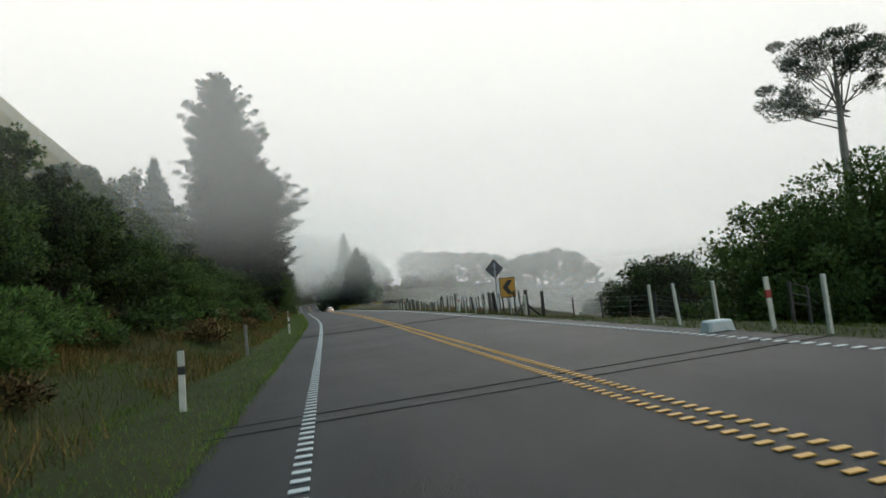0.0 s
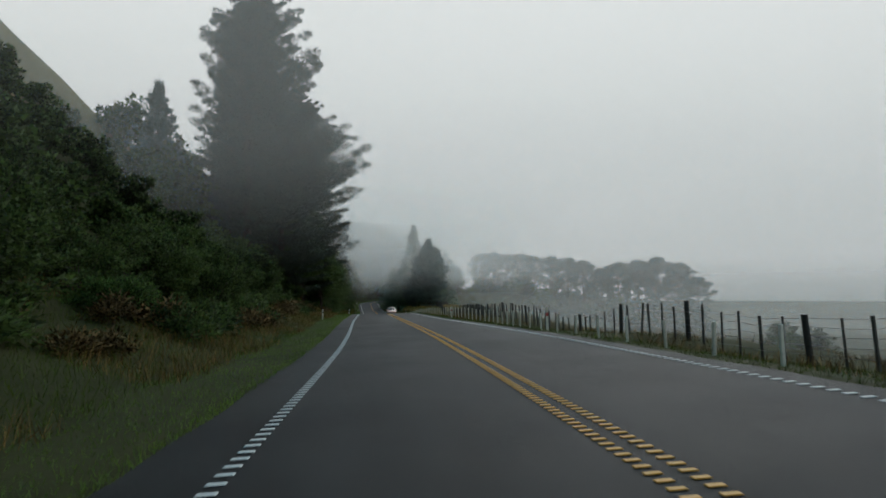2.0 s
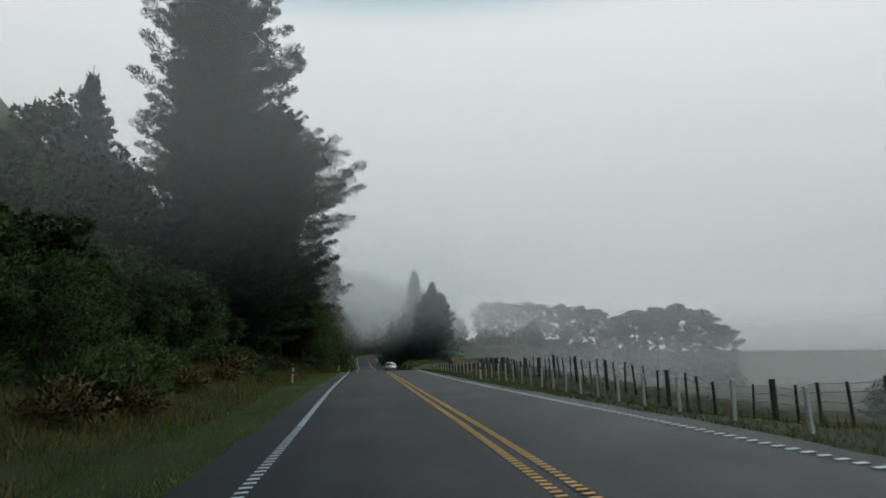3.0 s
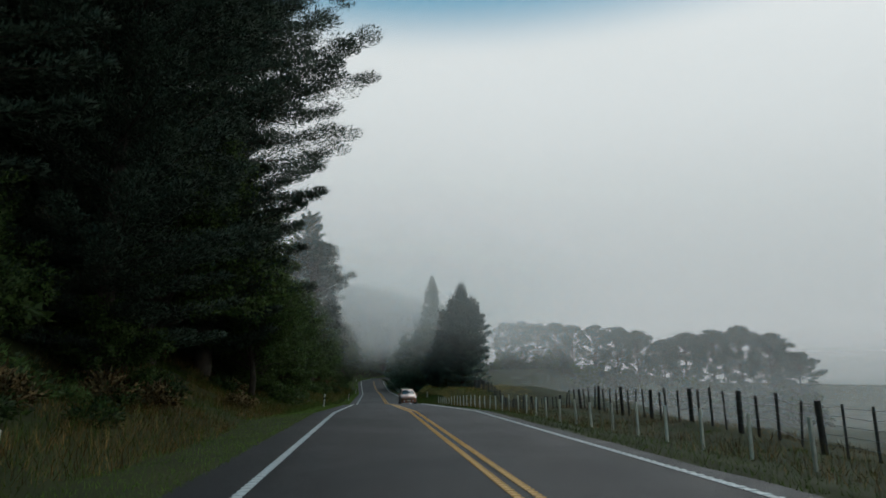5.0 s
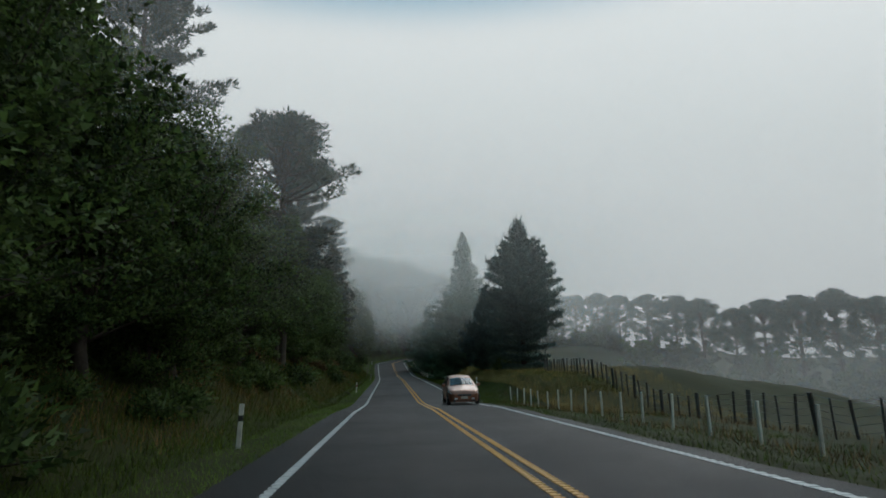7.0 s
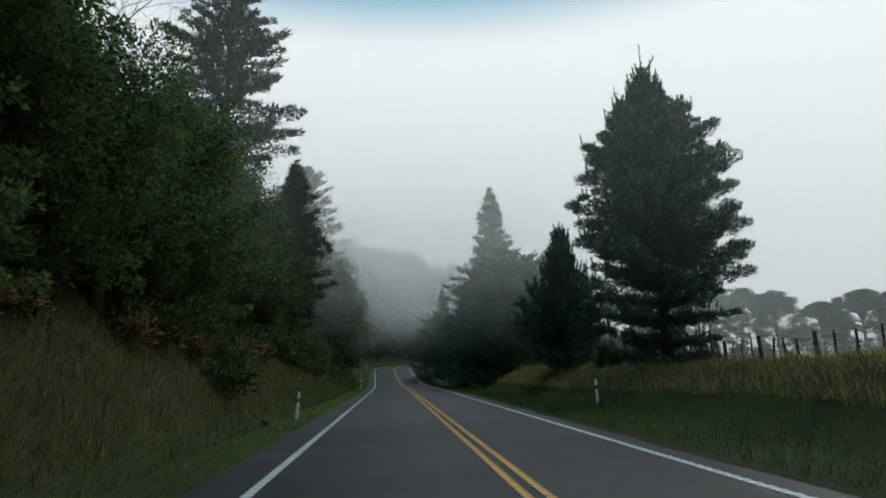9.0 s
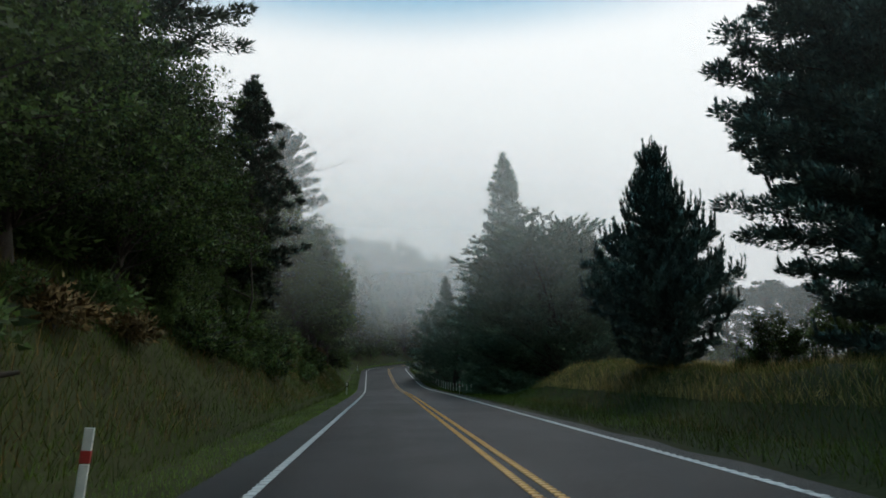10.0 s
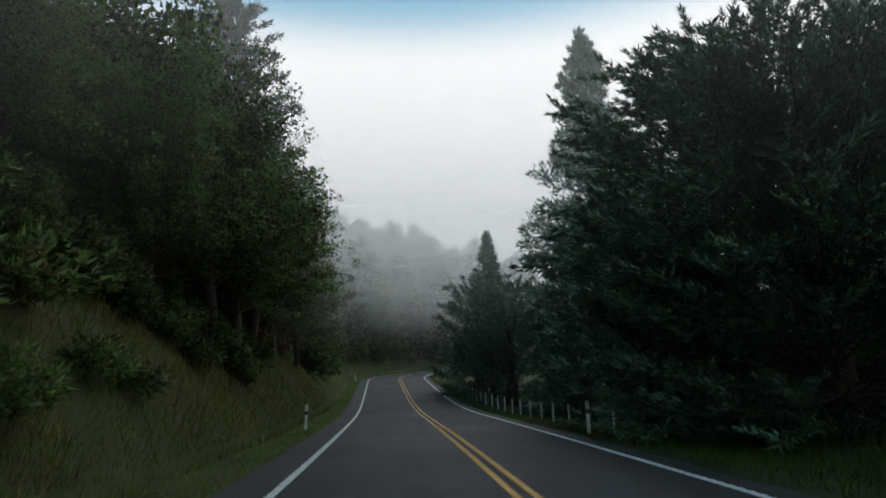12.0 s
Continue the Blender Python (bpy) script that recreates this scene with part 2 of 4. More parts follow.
def ground_z(x, y):
    x, y = np.asarray(x, float), np.asarray(y, float)
    far = np.clip(y - 305, 0, 110)
    y = np.clip(y, -60, 320)
    q = lateral(x, y)
    zr = line_z(y)
    z = zr + bank(y) * np.clip(q, -5.2, 6)
    d = np.clip(-q - 4.5, 0, 400)
    soft = -0.04 * np.clip(d, 0, 2.0) + 0.30 * np.clip(d - 2.0, 0, 6) + 1.05 * np.clip(d - 8, 0, 70) + 0.1 * np.clip(d - 93, 0, 300)
    cut = 0.75 + 0.27 * smooth(122, 150, y) + 0.33 * smooth(178, 196, y) - 0.4 * smooth(228, 250, y)
    steep = cut * np.clip(d - 1.3, 0, 4.5) + (0.75 - 0.30 * smooth(225, 255, y)) * np.clip(d - 5.8, 0, 64) + 0.1 * np.clip(d - 70, 0, 300)
    w = smooth(100, 150, y)
    z = z + soft * (1 - w) + steep * w + 0.20 * far * clamp01(d / 15)
    e = np.clip(q - 3.7, 0, 400)
    near = -0.15 * np.clip(e, 0, 4) - 0.15 * np.clip(e - 4, 0, 30) - 0.035 * np.clip(e - 34, 0, 120)
    past = -0.13 * np.clip(e, 0, 3) - 0.03 * np.clip(e - 3, 0, 6) - 0.20 * np.clip(e - 9, 0, 30) - 0.015 * np.clip(e - 39, 0, 26) - 0.05 * np.clip(e - 52, 0, 100)
    fall = near + (past - near) * smooth(60, 90, y)
    rise = (0.20 - zr) * smooth(1.8, 5.4, e) - 0.22 * np.clip(e - 17, 0, 34) - 0.05 * np.clip(e - 52, 0, 100)
    m = smooth(140, 160, y) * (1 - smooth(194, 207, y))
    z = z + fall * (1 - m) + rise * m
    off = np.clip(np.abs(q) - 4.6, 0, 6) / 6
    return z + off * (0.35 * ripple(x, y, 0.05, 3) + 0.12 * ripple(x, y, 0.3, 4))


# ---- mesh helpers ----
def mesh_of(name, verts, faces, mat, smooth_faces=False):
    me = bpy.data.meshes.new(name)
    me.from_pydata([tuple(v) for v in verts], [], [tuple(f) for f in faces])
    me.materials.append(mat)
    if smooth_faces:
        me.polygons.foreach_set("use_smooth", [True] * len(me.polygons))
    me.update()
    return me


def quads_mesh(name, corners, mat, normals=None):
    """corners: array n x k x 3, one loose face of k corners each. normals: one a face, to shade a clump of leaves as a soft mass."""
    n, c = corners.shape[:2]
    if normals is not None:
        way = np.cross(corners[:, 1] - corners[:, 0], corners[:, 2] - corners[:, 0])
        turned = (way * normals).sum(1) < 0
        corners[turned] = corners[turned][:, ::-1]
        way[turned] *= -1
        normals = unit(normals + 0.45 * unit(way))
    me = bpy.data.meshes.new(name)
    me.vertices.add(c * n)
    me.vertices.foreach_set("co", np.ascontiguousarray(corners, dtype=np.float32).ravel())
    me.loops.add(c * n)
    me.loops.foreach_set("vertex_index", np.arange(c * n, dtype=np.int32))
    me.polygons.add(n)
    me.polygons.foreach_set("loop_start", np.arange(0, c * n, c, dtype=np.int32))
    me.materials.append(mat)
    me.update(calc_edges=True)
    if normals is not None:
        me.attributes.new("custom_normal", "FLOAT_VECTOR", "POINT").data.foreach_set("vector", np.repeat(normals, c, 0).astype(np.float32).ravel())
    return me


def part(name, me, parent, label=""):
    ob = new(name, me)
    ob.parent = parent
    return tagged(ob, label)


def thing(name, x, y, z, label, category, group="", kind="", turn=0.0, size=1.0):
    ob = new(name)
    ob.empty_display_size = 0.3
    ob.location = (x, y, z)
    ob.rotation_euler = (0, 0, turn)
    ob.scale = (size, size, size)
    return tagged(ob, label, category, group, kind)


def left_q(y):
    return -3.25 - 0.25 * smooth(45, 80, y)


def right_q(y):
    return 3.12 - 0.30 * smooth(45, 80, y)


def on_road(y, q, lift=0.0):
    s = float(line_x(y + 0.5) - line_x(y - 0.5))
    k = math.sqrt(1 + s * s)
    return Vector((float(line_x(y)) + q / k, y - q * s / k, float(line_z(y) + bank(y) * q) + lift)), math.atan2(-s, 1)


def strip(name, y0, y1, q0, q1, lift, mat, step=1.0, ragged=0.0):
    """A sheet along the road between two offsets from its middle (numbers, or functions of y)."""
    ys = np.arange(y0, y1 + step / 2, step)
    s = line_x(ys + 0.5) - line_x(ys - 0.5)
    nx, ny = 1 / np.sqrt(1 + s * s), -s / np.sqrt(1 + s * s)
    A = q0(ys) if callable(q0) else np.full(len(ys), q0)
    B = q1(ys) if callable(q1) else np.full(len(ys), q1)
    if ragged:
        A = A + ragged * ripple(ys, ys * 0, 0.21, 5)
        B = B + ragged * ripple(ys, ys * 0, 0.21, 6)
    k = max(2, int(np.max(np.abs(B - A))) + 1)
    V, F = [], []
    cx, cz, bk = line_x(ys), line_z(ys), bank(ys)
    for i in range(len(ys)):
        for q in np.linspace(A[i], B[i], k):
            V.append((cx[i] + nx[i] * q, ys[i] + ny[i] * q, cz[i] + bk[i] * q + lift))
    for i in range(len(ys) - 1):
        for j in range(k - 1):
            F.append((i * k + j, i * k + j + 1, (i + 1) * k + j + 1, (i + 1) * k + j))
    return mesh_of(name, V, F, mat, True)


# ---- ground and road ----
def build_ground():
    ys = np.concatenate([np.arange(-700, -60, 40), np.arange(-60, 322, 1.5), np.arange(326, 420, 8), np.arange(430, 1500, 40)])
    qs = np.concatenate([np.arange(-900, -100, 50), np.arange(-100, -30, 4), np.arange(-30, -14, 1.2), np.arange(-14, 14, 0.4), np.arange(14, 40, 1.5), np.arange(40, 120, 8), np.arange(120, 1300, 80)])
    Y, Q = np.meshgrid(ys, qs, indexing="ij")
    X = line_x(np.clip(Y, -60, 318)) + Q
    Z = ground_z(X, Y)
    q = lateral(X, np.clip(Y, -60, 318))
    Z = np.where((q > -4.35) & (q < 3.7), Z - 0.12, Z)
    V = np.stack([X, Y, Z], -1).reshape(-1, 3)
    k = len(qs)
    F = [(i * k + j, i * k + j + 1, (i + 1) * k + j + 1, (i + 1) * k + j) for i in range(len(ys) - 1) for j in range(k - 1)]
    me = mesh_of("ground", V, F, M_GRASS, True)
    me.materials.append(M_HILL)
    dry = (q < -26 + 3 * ripple(X, Y, 0.04, 9)) & (Y < 150)
    idx = np.array([i * k + j for i in range(len(ys) - 1) for j in range(k - 1)])
    me.polygons.foreach_set("material_index", dry.ravel()[idx].astype(np.int32))
    g = new("ground", me)
    return tagged(g, "rough grass ground and steep hillside beside the road", "ground", kind="structure")


build_ground()
road = tagged(new("road", strip("road", -60, 318, lambda y: left_q(y) - 0.95, lambda y: right_q(y) + 0.55, 0.0, M_ASPHALT, 0.5, 0.07)), "dark grey chip-seal two-lane road, worn and damp", "road", kind="structure")


# ---- foliage ----
def sprigs(base, along, length, width, rng, needle=False):
    """Loose leaves that start at base and run along the given unit vectors; needle: three corners, else four."""
    n = len(base)
    rnd = rng.normal(size=(n, 3))
    side = np.cross(along, rnd)
    side /= np.linalg.norm(side, axis=1, keepdims=True) + 1e-9
    L = (length * (0.6 + 0.8 * rng.random(n)))[:, None]
    W = (width * (0.6 + 0.8 * rng.random(n)))[:, None]
    if needle:
        return np.stack([base - side * W * 0.5, base + side * W * 0.5, base + along * L], axis=1)
    a = base - side * W * 0.25
    b = base + side * W * 0.25
    c = base + along * L * 0.65 + side * W * 0.5
    d = base + along * L + side * W * -0.1
    return np.stack([a, b, c, d], axis=1)


def unit(v):
    return v / (np.linalg.norm(v, axis=-1, keepdims=True) + 1e-9)


def tube(V, F, pts, rads, sides=6):
    pts = np.asarray(pts, float)
    base = len(V)
    for i, p in enumerate(pts):
        t = unit(pts[min(i + 1, len(pts) - 1)] - pts[max(i - 1, 0)])
        a = unit(np.cross(t, (0.3, 0.9, 0.1)))
        b = np.cross(t, a)
        for k in range(sides):
            an = 2 * math.pi * k / sides
            V.append(p + rads[i] * (math.cos(an) * a + math.sin(an) * b))
    for i in range(len(pts) - 1):
        for k in range(sides):
            k2 = (k + 1) % sides
            F.append((base + i * sides + k, base + i * sides + k2, base + (i + 1) * sides + k2, base + (i + 1) * sides + k))


def crown_mesh(limbs, leaves, tuft, rng, mat, puffs=3, start=0.3, fat=0.16, flat=0.6, up=0.25, slim=0.3, least=0.22, along=0.6, needle=True, more=(), taper=0.75):
    """Leaf sprigs in clumps along limbs. limbs: arrays of base, middle and tip points."""
    P0, PM, P2 = (np.array(v, float) for v in zip(*limbs))
    ln = np.linalg.norm(P2 - P0, axis=1)
    wt = ln + 0.3
    b = rng.choice(len(ln), size=leaves, p=wt / wt.sum())
    k = rng.integers(0, puffs, leaves)
    shift = rng.random((len(ln), puffs)) * 0.5
    t = start + (1 - start) * (k + 0.5 + shift[b, k]) / puffs
    t = np.clip(t, 0, 1)[:, None]
    c = (1 - t) ** 2 * P0[b] + 2 * t * (1 - t) * PM[b] + t * t * P2[b]
    d = unit(rng.normal(size=(leaves, 3)))
    size = np.maximum(least, fat * ln[b] * (1.25 - taper * t[:, 0]) * (0.7 + 0.6 * rng.random((len(ln), puffs))[b, k]))
    off = d * (size * rng.random(leaves) ** 0.45)[:, None] * np.array([1, 1, flat])
    way = unit(P2[b] - PM[b])
    al = unit(way * along + d * 0.7 + np.array([0, 0, up]) + rng.normal(size=(leaves, 3)) * 0.25)
    faces = [sprigs(c + off, al, tuft, tuft * slim, rng, needle)]
    out = (c + off) * np.array([1, 1, 0])
    soft = [unit(d * 0.7 + unit(out) * 0.45 + np.array([0, 0, 0.3]))]
    if len(more):
        Q0, QM, Q2 = (np.array(v, float) for v in zip(*more))
        n = 75 * len(more)
        b = rng.integers(0, len(more), n)
        t = rng.random(n)[:, None]
        c = (1 - t) ** 2 * Q0[b] + 2 * t * (1 - t) * QM[b] + t * t * Q2[b]
        al = unit(unit(2 * (1 - t) * (QM[b] - Q0[b]) + 2 * t * (Q2[b] - QM[b])) * 0.9 + unit(rng.normal(size=(n, 3))) * 0.55)
        faces.append(sprigs(c, al, 0.15, 0.055, rng, needle))
        soft.append(unit(al + np.array([0, 0, 0.3])))
    return quads_mesh("crown", np.concatenate(faces), mat, np.concatenate(soft))


def wood_mesh(trunk, limbs, thick, bark, every=1):
    V, F = [], []
    pts, rads = trunk
    tube(V, F, pts, rads, 8)
    for a, m, e in limbs[::every]:
        L = float(np.linalg.norm(np.array(e) - a))
        tube(V, F, [a, 0.25 * np.array(a) + 0.5 * np.array(m) + 0.25 * np.array(e), e], [thick * (0.3 + L * 0.1), thick * (0.2 + L * 0.06), 0.008], 5)
    return mesh_of("trunk", V, F, bark, True)


def conifer(H, R, seed, leaves, mat, low=0.05, peak=0.2, rise=0.1, sag=0.05, whorl=0.6, ragged=0.3, tuft=0.35, power=0.8, gaps=0.0, puffs=3, fat=0.16, up=0.3, slim=0.28, per=6, lean=0.0, tip=0.0, shoots=0.0, start=0.15, flat=0.6, shape=None, candle=0.0):
    """A conifer with whorled branches. tip: extra upward turn of the branch ends."""
    rng = np.random.default_rng(seed)
    limbs = []
    h = low * H
    while h < H * 0.985:
        f = (h / H - low) / (1 - low)
        r = R * (0.45 + 0.55 * f / peak if f < peak else max(0.02, ((1 - f) / (1 - peak))) ** power)
        side = rng.random() * 6.283
        for k in range(per + int(rng.integers(-1, 2))):
            if rng.random() < gaps:
                continue
            an = side + 6.283 * k / per + rng.normal() * 0.25
            d = np.array([math.cos(an), math.sin(an), 0.0])
            a = np.array([lean * h, 0, h])
            u = rise * (1 - f) + (0.5 * f) + rng.normal() * 0.06
            if shape:
                r = R * float(np.interp(f, *zip(*shape)))
                for tries in range(3):
                    r = R * float(np.interp(f + r * (u + tip) / H, *zip(*shape)))
            ln = max(0.18, r * (1 - ragged + 1.5 * ragged * rng.random()))
            m = a + d * ln * 0.55 + np.array([0, 0, ln * (u * 0.4 - sag)])
            e = a + d * ln + np.array([0, 0, ln * (u + tip)])
            limbs.append((a, m, e))
        h += whorl * (0.7 + 0.6 * rng.random()) * (0.45 + 0.55 * (1 - f))
    more = []
    for a, m, e in limbs:
        f = a[2] / H
        for k in range(int(round(shoots * (0.4 + 1.2 * f) * (1 + rng.random()) * (1 - f) ** 0.35))):
            p = m + (e - m) * (0.35 + 0.65 * rng.random())
            o = unit(np.array([e[0] - a[0], e[1] - a[1], 0.0]) + rng.normal(size=3) * 0.35)
            L = (0.45 + 0.6 * rng.random()) * (candle or 1.1 - 0.85 * f)
            more.append((p, p + o * L * 0.42, p + o * L * 0.45 + np.array([0, 0, L])))
    if shoots:
        more.append((np.array([lean * H, 0, H * 0.88]), np.array([lean * H, 0, H]), np.array([lean * H, 0, H * 1.10])))
    if candle:
        for k in range(16):
            p, an = np.array([0, 0, H * (0.90 + 0.13 * rng.random())]), k * 2.4
            o = np.array([math.cos(an), math.sin(an), 0.0]) * candle * (0.45 + 0.35 * rng.random())
            more.append((p, p + o + np.array([0, 0, 0.05]), p + o * 1.15 + np.array([0, 0, candle * (0.5 + 0.5 * rng.random())])))
    limbs.append((np.array([lean * H, 0, H * 0.93]), np.array([lean * H, 0, H * 0.97]), np.array([lean * H, 0, H * 1.01])))
    trunk = ([(0, 0, -0.8), (lean * H * 0.4, 0, H * 0.4), (lean * H, 0, H * 0.99)], [H * 0.015 + 0.08, H * 0.010 + 0.05, 0.02])
    return wood_mesh(trunk, limbs, 0.05, M_BARK), crown_mesh(limbs, leaves, tuft, rng, mat, puffs, start, fat, flat, up, slim, 0.16, 0.6, True, more)


def broadleaf(R, H, seed, leaves, mat, limbs_n=46, tuft=0.16, bare=0.0, puffs=3, fat=0.20, bark=None, low=0.05, slim=0.95, dome=1.0, up=0.1, start=0.5, squash=1.0, every=1):
    """A bush or round tree: limbs fan out to an uneven dome, with leafy clumps on their outer half."""
    rng = np.random.default_rng(seed)
    limbs = []
    for k in range(limbs_n):
        an, s = rng.random() * 6.283, rng.random() ** 0.75
        el = math.asin(min(1, low + (1 - low) * s))
        rr = 0.72 + 0.34 * rng.random()
        e = np.array([math.cos(an) * math.cos(el) ** dome * R * rr, math.sin(an) * math.cos(el) ** dome * R * rr, max(0.06, math.sin(el)) * H * rr])
        a = np.array([0, 0, bare * H * (0.6 + 0.5 * rng.random())])
        if e[2] < a[2] * squash:
            e[2] = a[2] * squash
        m = (a + e) / 2 + np.array([0, 0, 0.12 * H * rng.random()]) - e * np.array([0.12, 0.12, 0])
        limbs.append((a, m, e))
    top = max(0.25, bare) * H
    trunk = ([(0, 0, -0.6), (0.05 * R * rng.normal(), 0.05 * R * rng.normal(), top * 0.5), (0, 0, top * 1.05)], [0.02 * H + 0.04, 0.016 * H + 0.03, 0.010 * H + 0.02])
    return wood_mesh(trunk, limbs, 0.05, bark or M_BARK, every), crown_mesh(limbs, leaves, tuft, rng, mat, puffs, start, fat, 0.75, up, slim, 0.3, 0.35, True)


def bare_tree(H, seed, bark):
    """Leafless forking branches."""
    rng = np.random.default_rng(seed)
    V, F = [], []

    def grow(p, d, L, r, depth):
        m = p + d * L * 0.5 + rng.normal(size=3) * L * 0.06
        e = m + unit(d + rng.normal(size=3) * 0.18) * L * 0.5
        tube(V, F, [p, m, e], [r, r * 0.8, r * 0.55], 5)
        if depth:
            for k in range(3):
                nd = unit(d + rng.normal(size=3) * 0.62 + np.array([0.2, 0, 0.04]))
                grow(e if k else m, nd, L * (0.6 + 0.2 * rng.random()), r * 0.55, depth - 1)
    grow(np.array([0, 0, -0.3]), unit(np.array([0.05, 0, 1.0])), H * 0.36, H * 0.0055, 6)
    return mesh_of("trunk", V, F, bark, True)


def plant(name, meshes, x, y, label, category, group="", turn=0.0, size=1.0, sink=0.0, base=None):
    z = float(ground_z(x, y)) if base is None else base
    t = thing(name, x, y, z - sink, label, category, group, turn=turn, size=size)
    part("trunk", meshes[0], t)
    part("crown", meshes[1], t)
    return t


def blades(name, xs, ys, height, width, mat, seed, lean=0.35, sink=0.03):
    rng = np.random.default_rng(seed)
    n = len(xs)
    base = np.stack([xs, ys, ground_z(xs, ys) - sink], -1)
    al = unit(np.stack([rng.normal(size=n) * lean, rng.normal(size=n) * lean, np.ones(n)], -1))
    side = unit(np.stack([rng.normal(size=n), rng.normal(size=n), np.zeros(n)], -1))
    L = (height * (0.5 + rng.random(n)))[:, None]
    W = (width * (0.6 + 0.8 * rng.random(n)))[:, None]
    bend = np.stack([rng.normal(size=n), rng.normal(size=n), np.zeros(n)], -1) * L * 0.18
    c = np.stack([base - side * W, base + side * W, base + al * L + bend], axis=1)
    return quads_mesh(name, c, mat, unit(np.array([0, 0, 0.8]) + rng.normal(size=(n, 3)) * 0.35))

# ---- fog: added see-through sheets imitate haze above the road and down over the fields ----
def fog_sheet(y, alpha, low=0.0, lift=(3.5, 15.0), fade=(30.0, 62.0), east=0.85, hill=0.0, grey=1.0):
    xs = np.concatenate([np.arange(-420, -15, 27.0), np.arange(-15, 8, 4.1), np.arange(8.5, 20, 0.8), np.arange(20, 60, 4.0), np.arange(60, 420, 30.0)])
    V, F, rows = [], [], 9
    for x in xs:
        foot = (-14.0 if low else lift[0] - 0.1) - 20 * float(smooth(8.5, 14, x)) - 30 * float(smooth(14, 50, x))
        for k in range(rows):
            z = foot + (240 - foot) * (k / (rows - 1)) ** 2.0
            V.append((x, y + 2.2 * math.sin(x * 0.03 + y), z))
    for i in range(len(xs) - 1):
        for k in range(rows - 1):
            a = i * rows + k
            F.append((a, a + rows, a + rows + 1, a + 1))
    tagged(new("fog_sheet", mesh_of("fog_sheet", V, F, fog_sheet_material(alpha, low, lift, fade, east, hill, grey), True)), "thin see-through sheet standing in for grey fog over the valley", "fog", "fog over the valley", "stuff")


for y, al, low in ((20, 0.18, 0), (46, 0.20, 0), (78, 0.20, 0), (132, 0.20, 0), (166, 0.08, 0), (198, 0.18, 0), (226, 0.16, 0.03), (252, 0.17, 0.04), (282, 0.24, 0.10)):
    fog_sheet(y, al, float(low), east=0.0 if low else 0.85 if y < 100 else 0.62, hill=1.0 if y < 100 else 0.0, lift=(3.5, 15.0) if y < 100 else (float(line_z(y)) + 2.6, float(line_z(y)) + 11.5))
fog_sheet(290, 0.40, 0.02, (4.0, 40.0), (18.0, 56.0), 0.0)
fog_sheet(318, 0.45, 0.03, (5.0, 42.0), (20.0, 60.0), 0.0)
fog_sheet(344, 0.50, 0.06, (8.0, 46.0), (22.0, 64.0), 0.0)
# Far sheet greyed so its haze is no brighter than the low sky.
fog_sheet(440, 0.92, 1.0, fade=(-6.0, 34.0), grey=0.62)
fog_sheet(203, 0.05, 1.0, fade=(-5.0, 8.0), east=2.0)
fog_sheet(234, 0.07, 1.0, fade=(-5.0, 8.0), east=2.0)

# ---- tall trees beside the road ----
rng = np.random.default_rng(8)
RADIATA = ((0, 0.60), (0.2, 0.84), (0.33, 0.97), (0.52, 1.0), (0.67, 0.88), (0.8, 0.66), (0.86, 0.46), (0.91, 0.2), (1, 0.03))
plant("radiata_pine", conifer(16.2, 4.1, 11, 250000, M_FIR, 0.03, 0.22, 0.04, 0.02, 0.88, 0.30, 0.17, 0.88, 0.0, 6, 0.215, 0.4, 0.40, 11, 0.0, 0.06, 1.6, 0.04, 0.5, RADIATA, 0.8), 15.0, 176.3, "dense blue-green pine with upright shoot tips on the grass bank", "tree")
TALL = ((0, 0.5), (0.35, 0.85), (0.6, 1.0), (0.75, 0.92), (0.88, 0.70), (0.95, 0.48), (1, 0.2))
pine = conifer(37.0, 6.9, 5, 130000, M_PINE, 0.08, 0.25, 0.10, 0.03, 1.7, 0.35, 0.27, 0.52, 0.14, 6, 0.19, 0.35, 0.40, 8, 0, 0.08, flat=0.5, start=0.05, shape=TALL)
plant("pine_tree", pine, -12.9, 109, "tall dark pine with a ragged open crown", "tree", "roadside pines", 0.4)
WIDE = ((0, 0.5), (0.15, 0.7), (0.28, 0.82), (0.36, 0.70), (0.55, 0.88), (0.65, 1.0), (0.76, 0.84), (0.85, 0.55), (0.93, 0.3), (1, 0.05))
pine_low = conifer(28.5, 8.7, 6, 330000, M_PINE, 0.05, 0.28, 0.10, 0.03, 1.45, 0.34, 0.175, 0.60, 0.03, 8, 0.175, 0.3, 0.36, 9, 0, 0.05, flat=0.45, start=0.05, shape=WIDE)
plant("pine_tree", pine, -12.2, 98.5, "tall dark pine with a ragged open crown", "tree", "roadside pines", 2.6, 0.8)
plant("pine_tree", pine_low, -8.4, 115.5, "dark pine with long boughs over the road edge", "tree", "roadside pines", 1.2)
plant("pine_tree", pine_low, -9.6, 105, "dark pine with long boughs over the road edge", "tree", "roadside pines", 3.9, 0.86)
yfir = conifer(9.0, 2.3, 17, 22000, M_FIR, 0.05, 0.2, 0.25, 0.05, 0.62, 0.35, 0.24, 0.9, 0.04, 3, 0.2, 0.5, 0.3, 7, 0, 0.1, 1.0, candle=0.5, flat=0.5)
plant("young_conifer", yfir, -22.2, 101, "young pointed conifer standing out on the hillside", "tree", size=1.2)
LUMPY = ((0, 0.85), (0.25, 1.0), (0.55, 0.76), (0.72, 0.46), (0.86, 0.27), (0.95, 0.13), (1, 0.03))
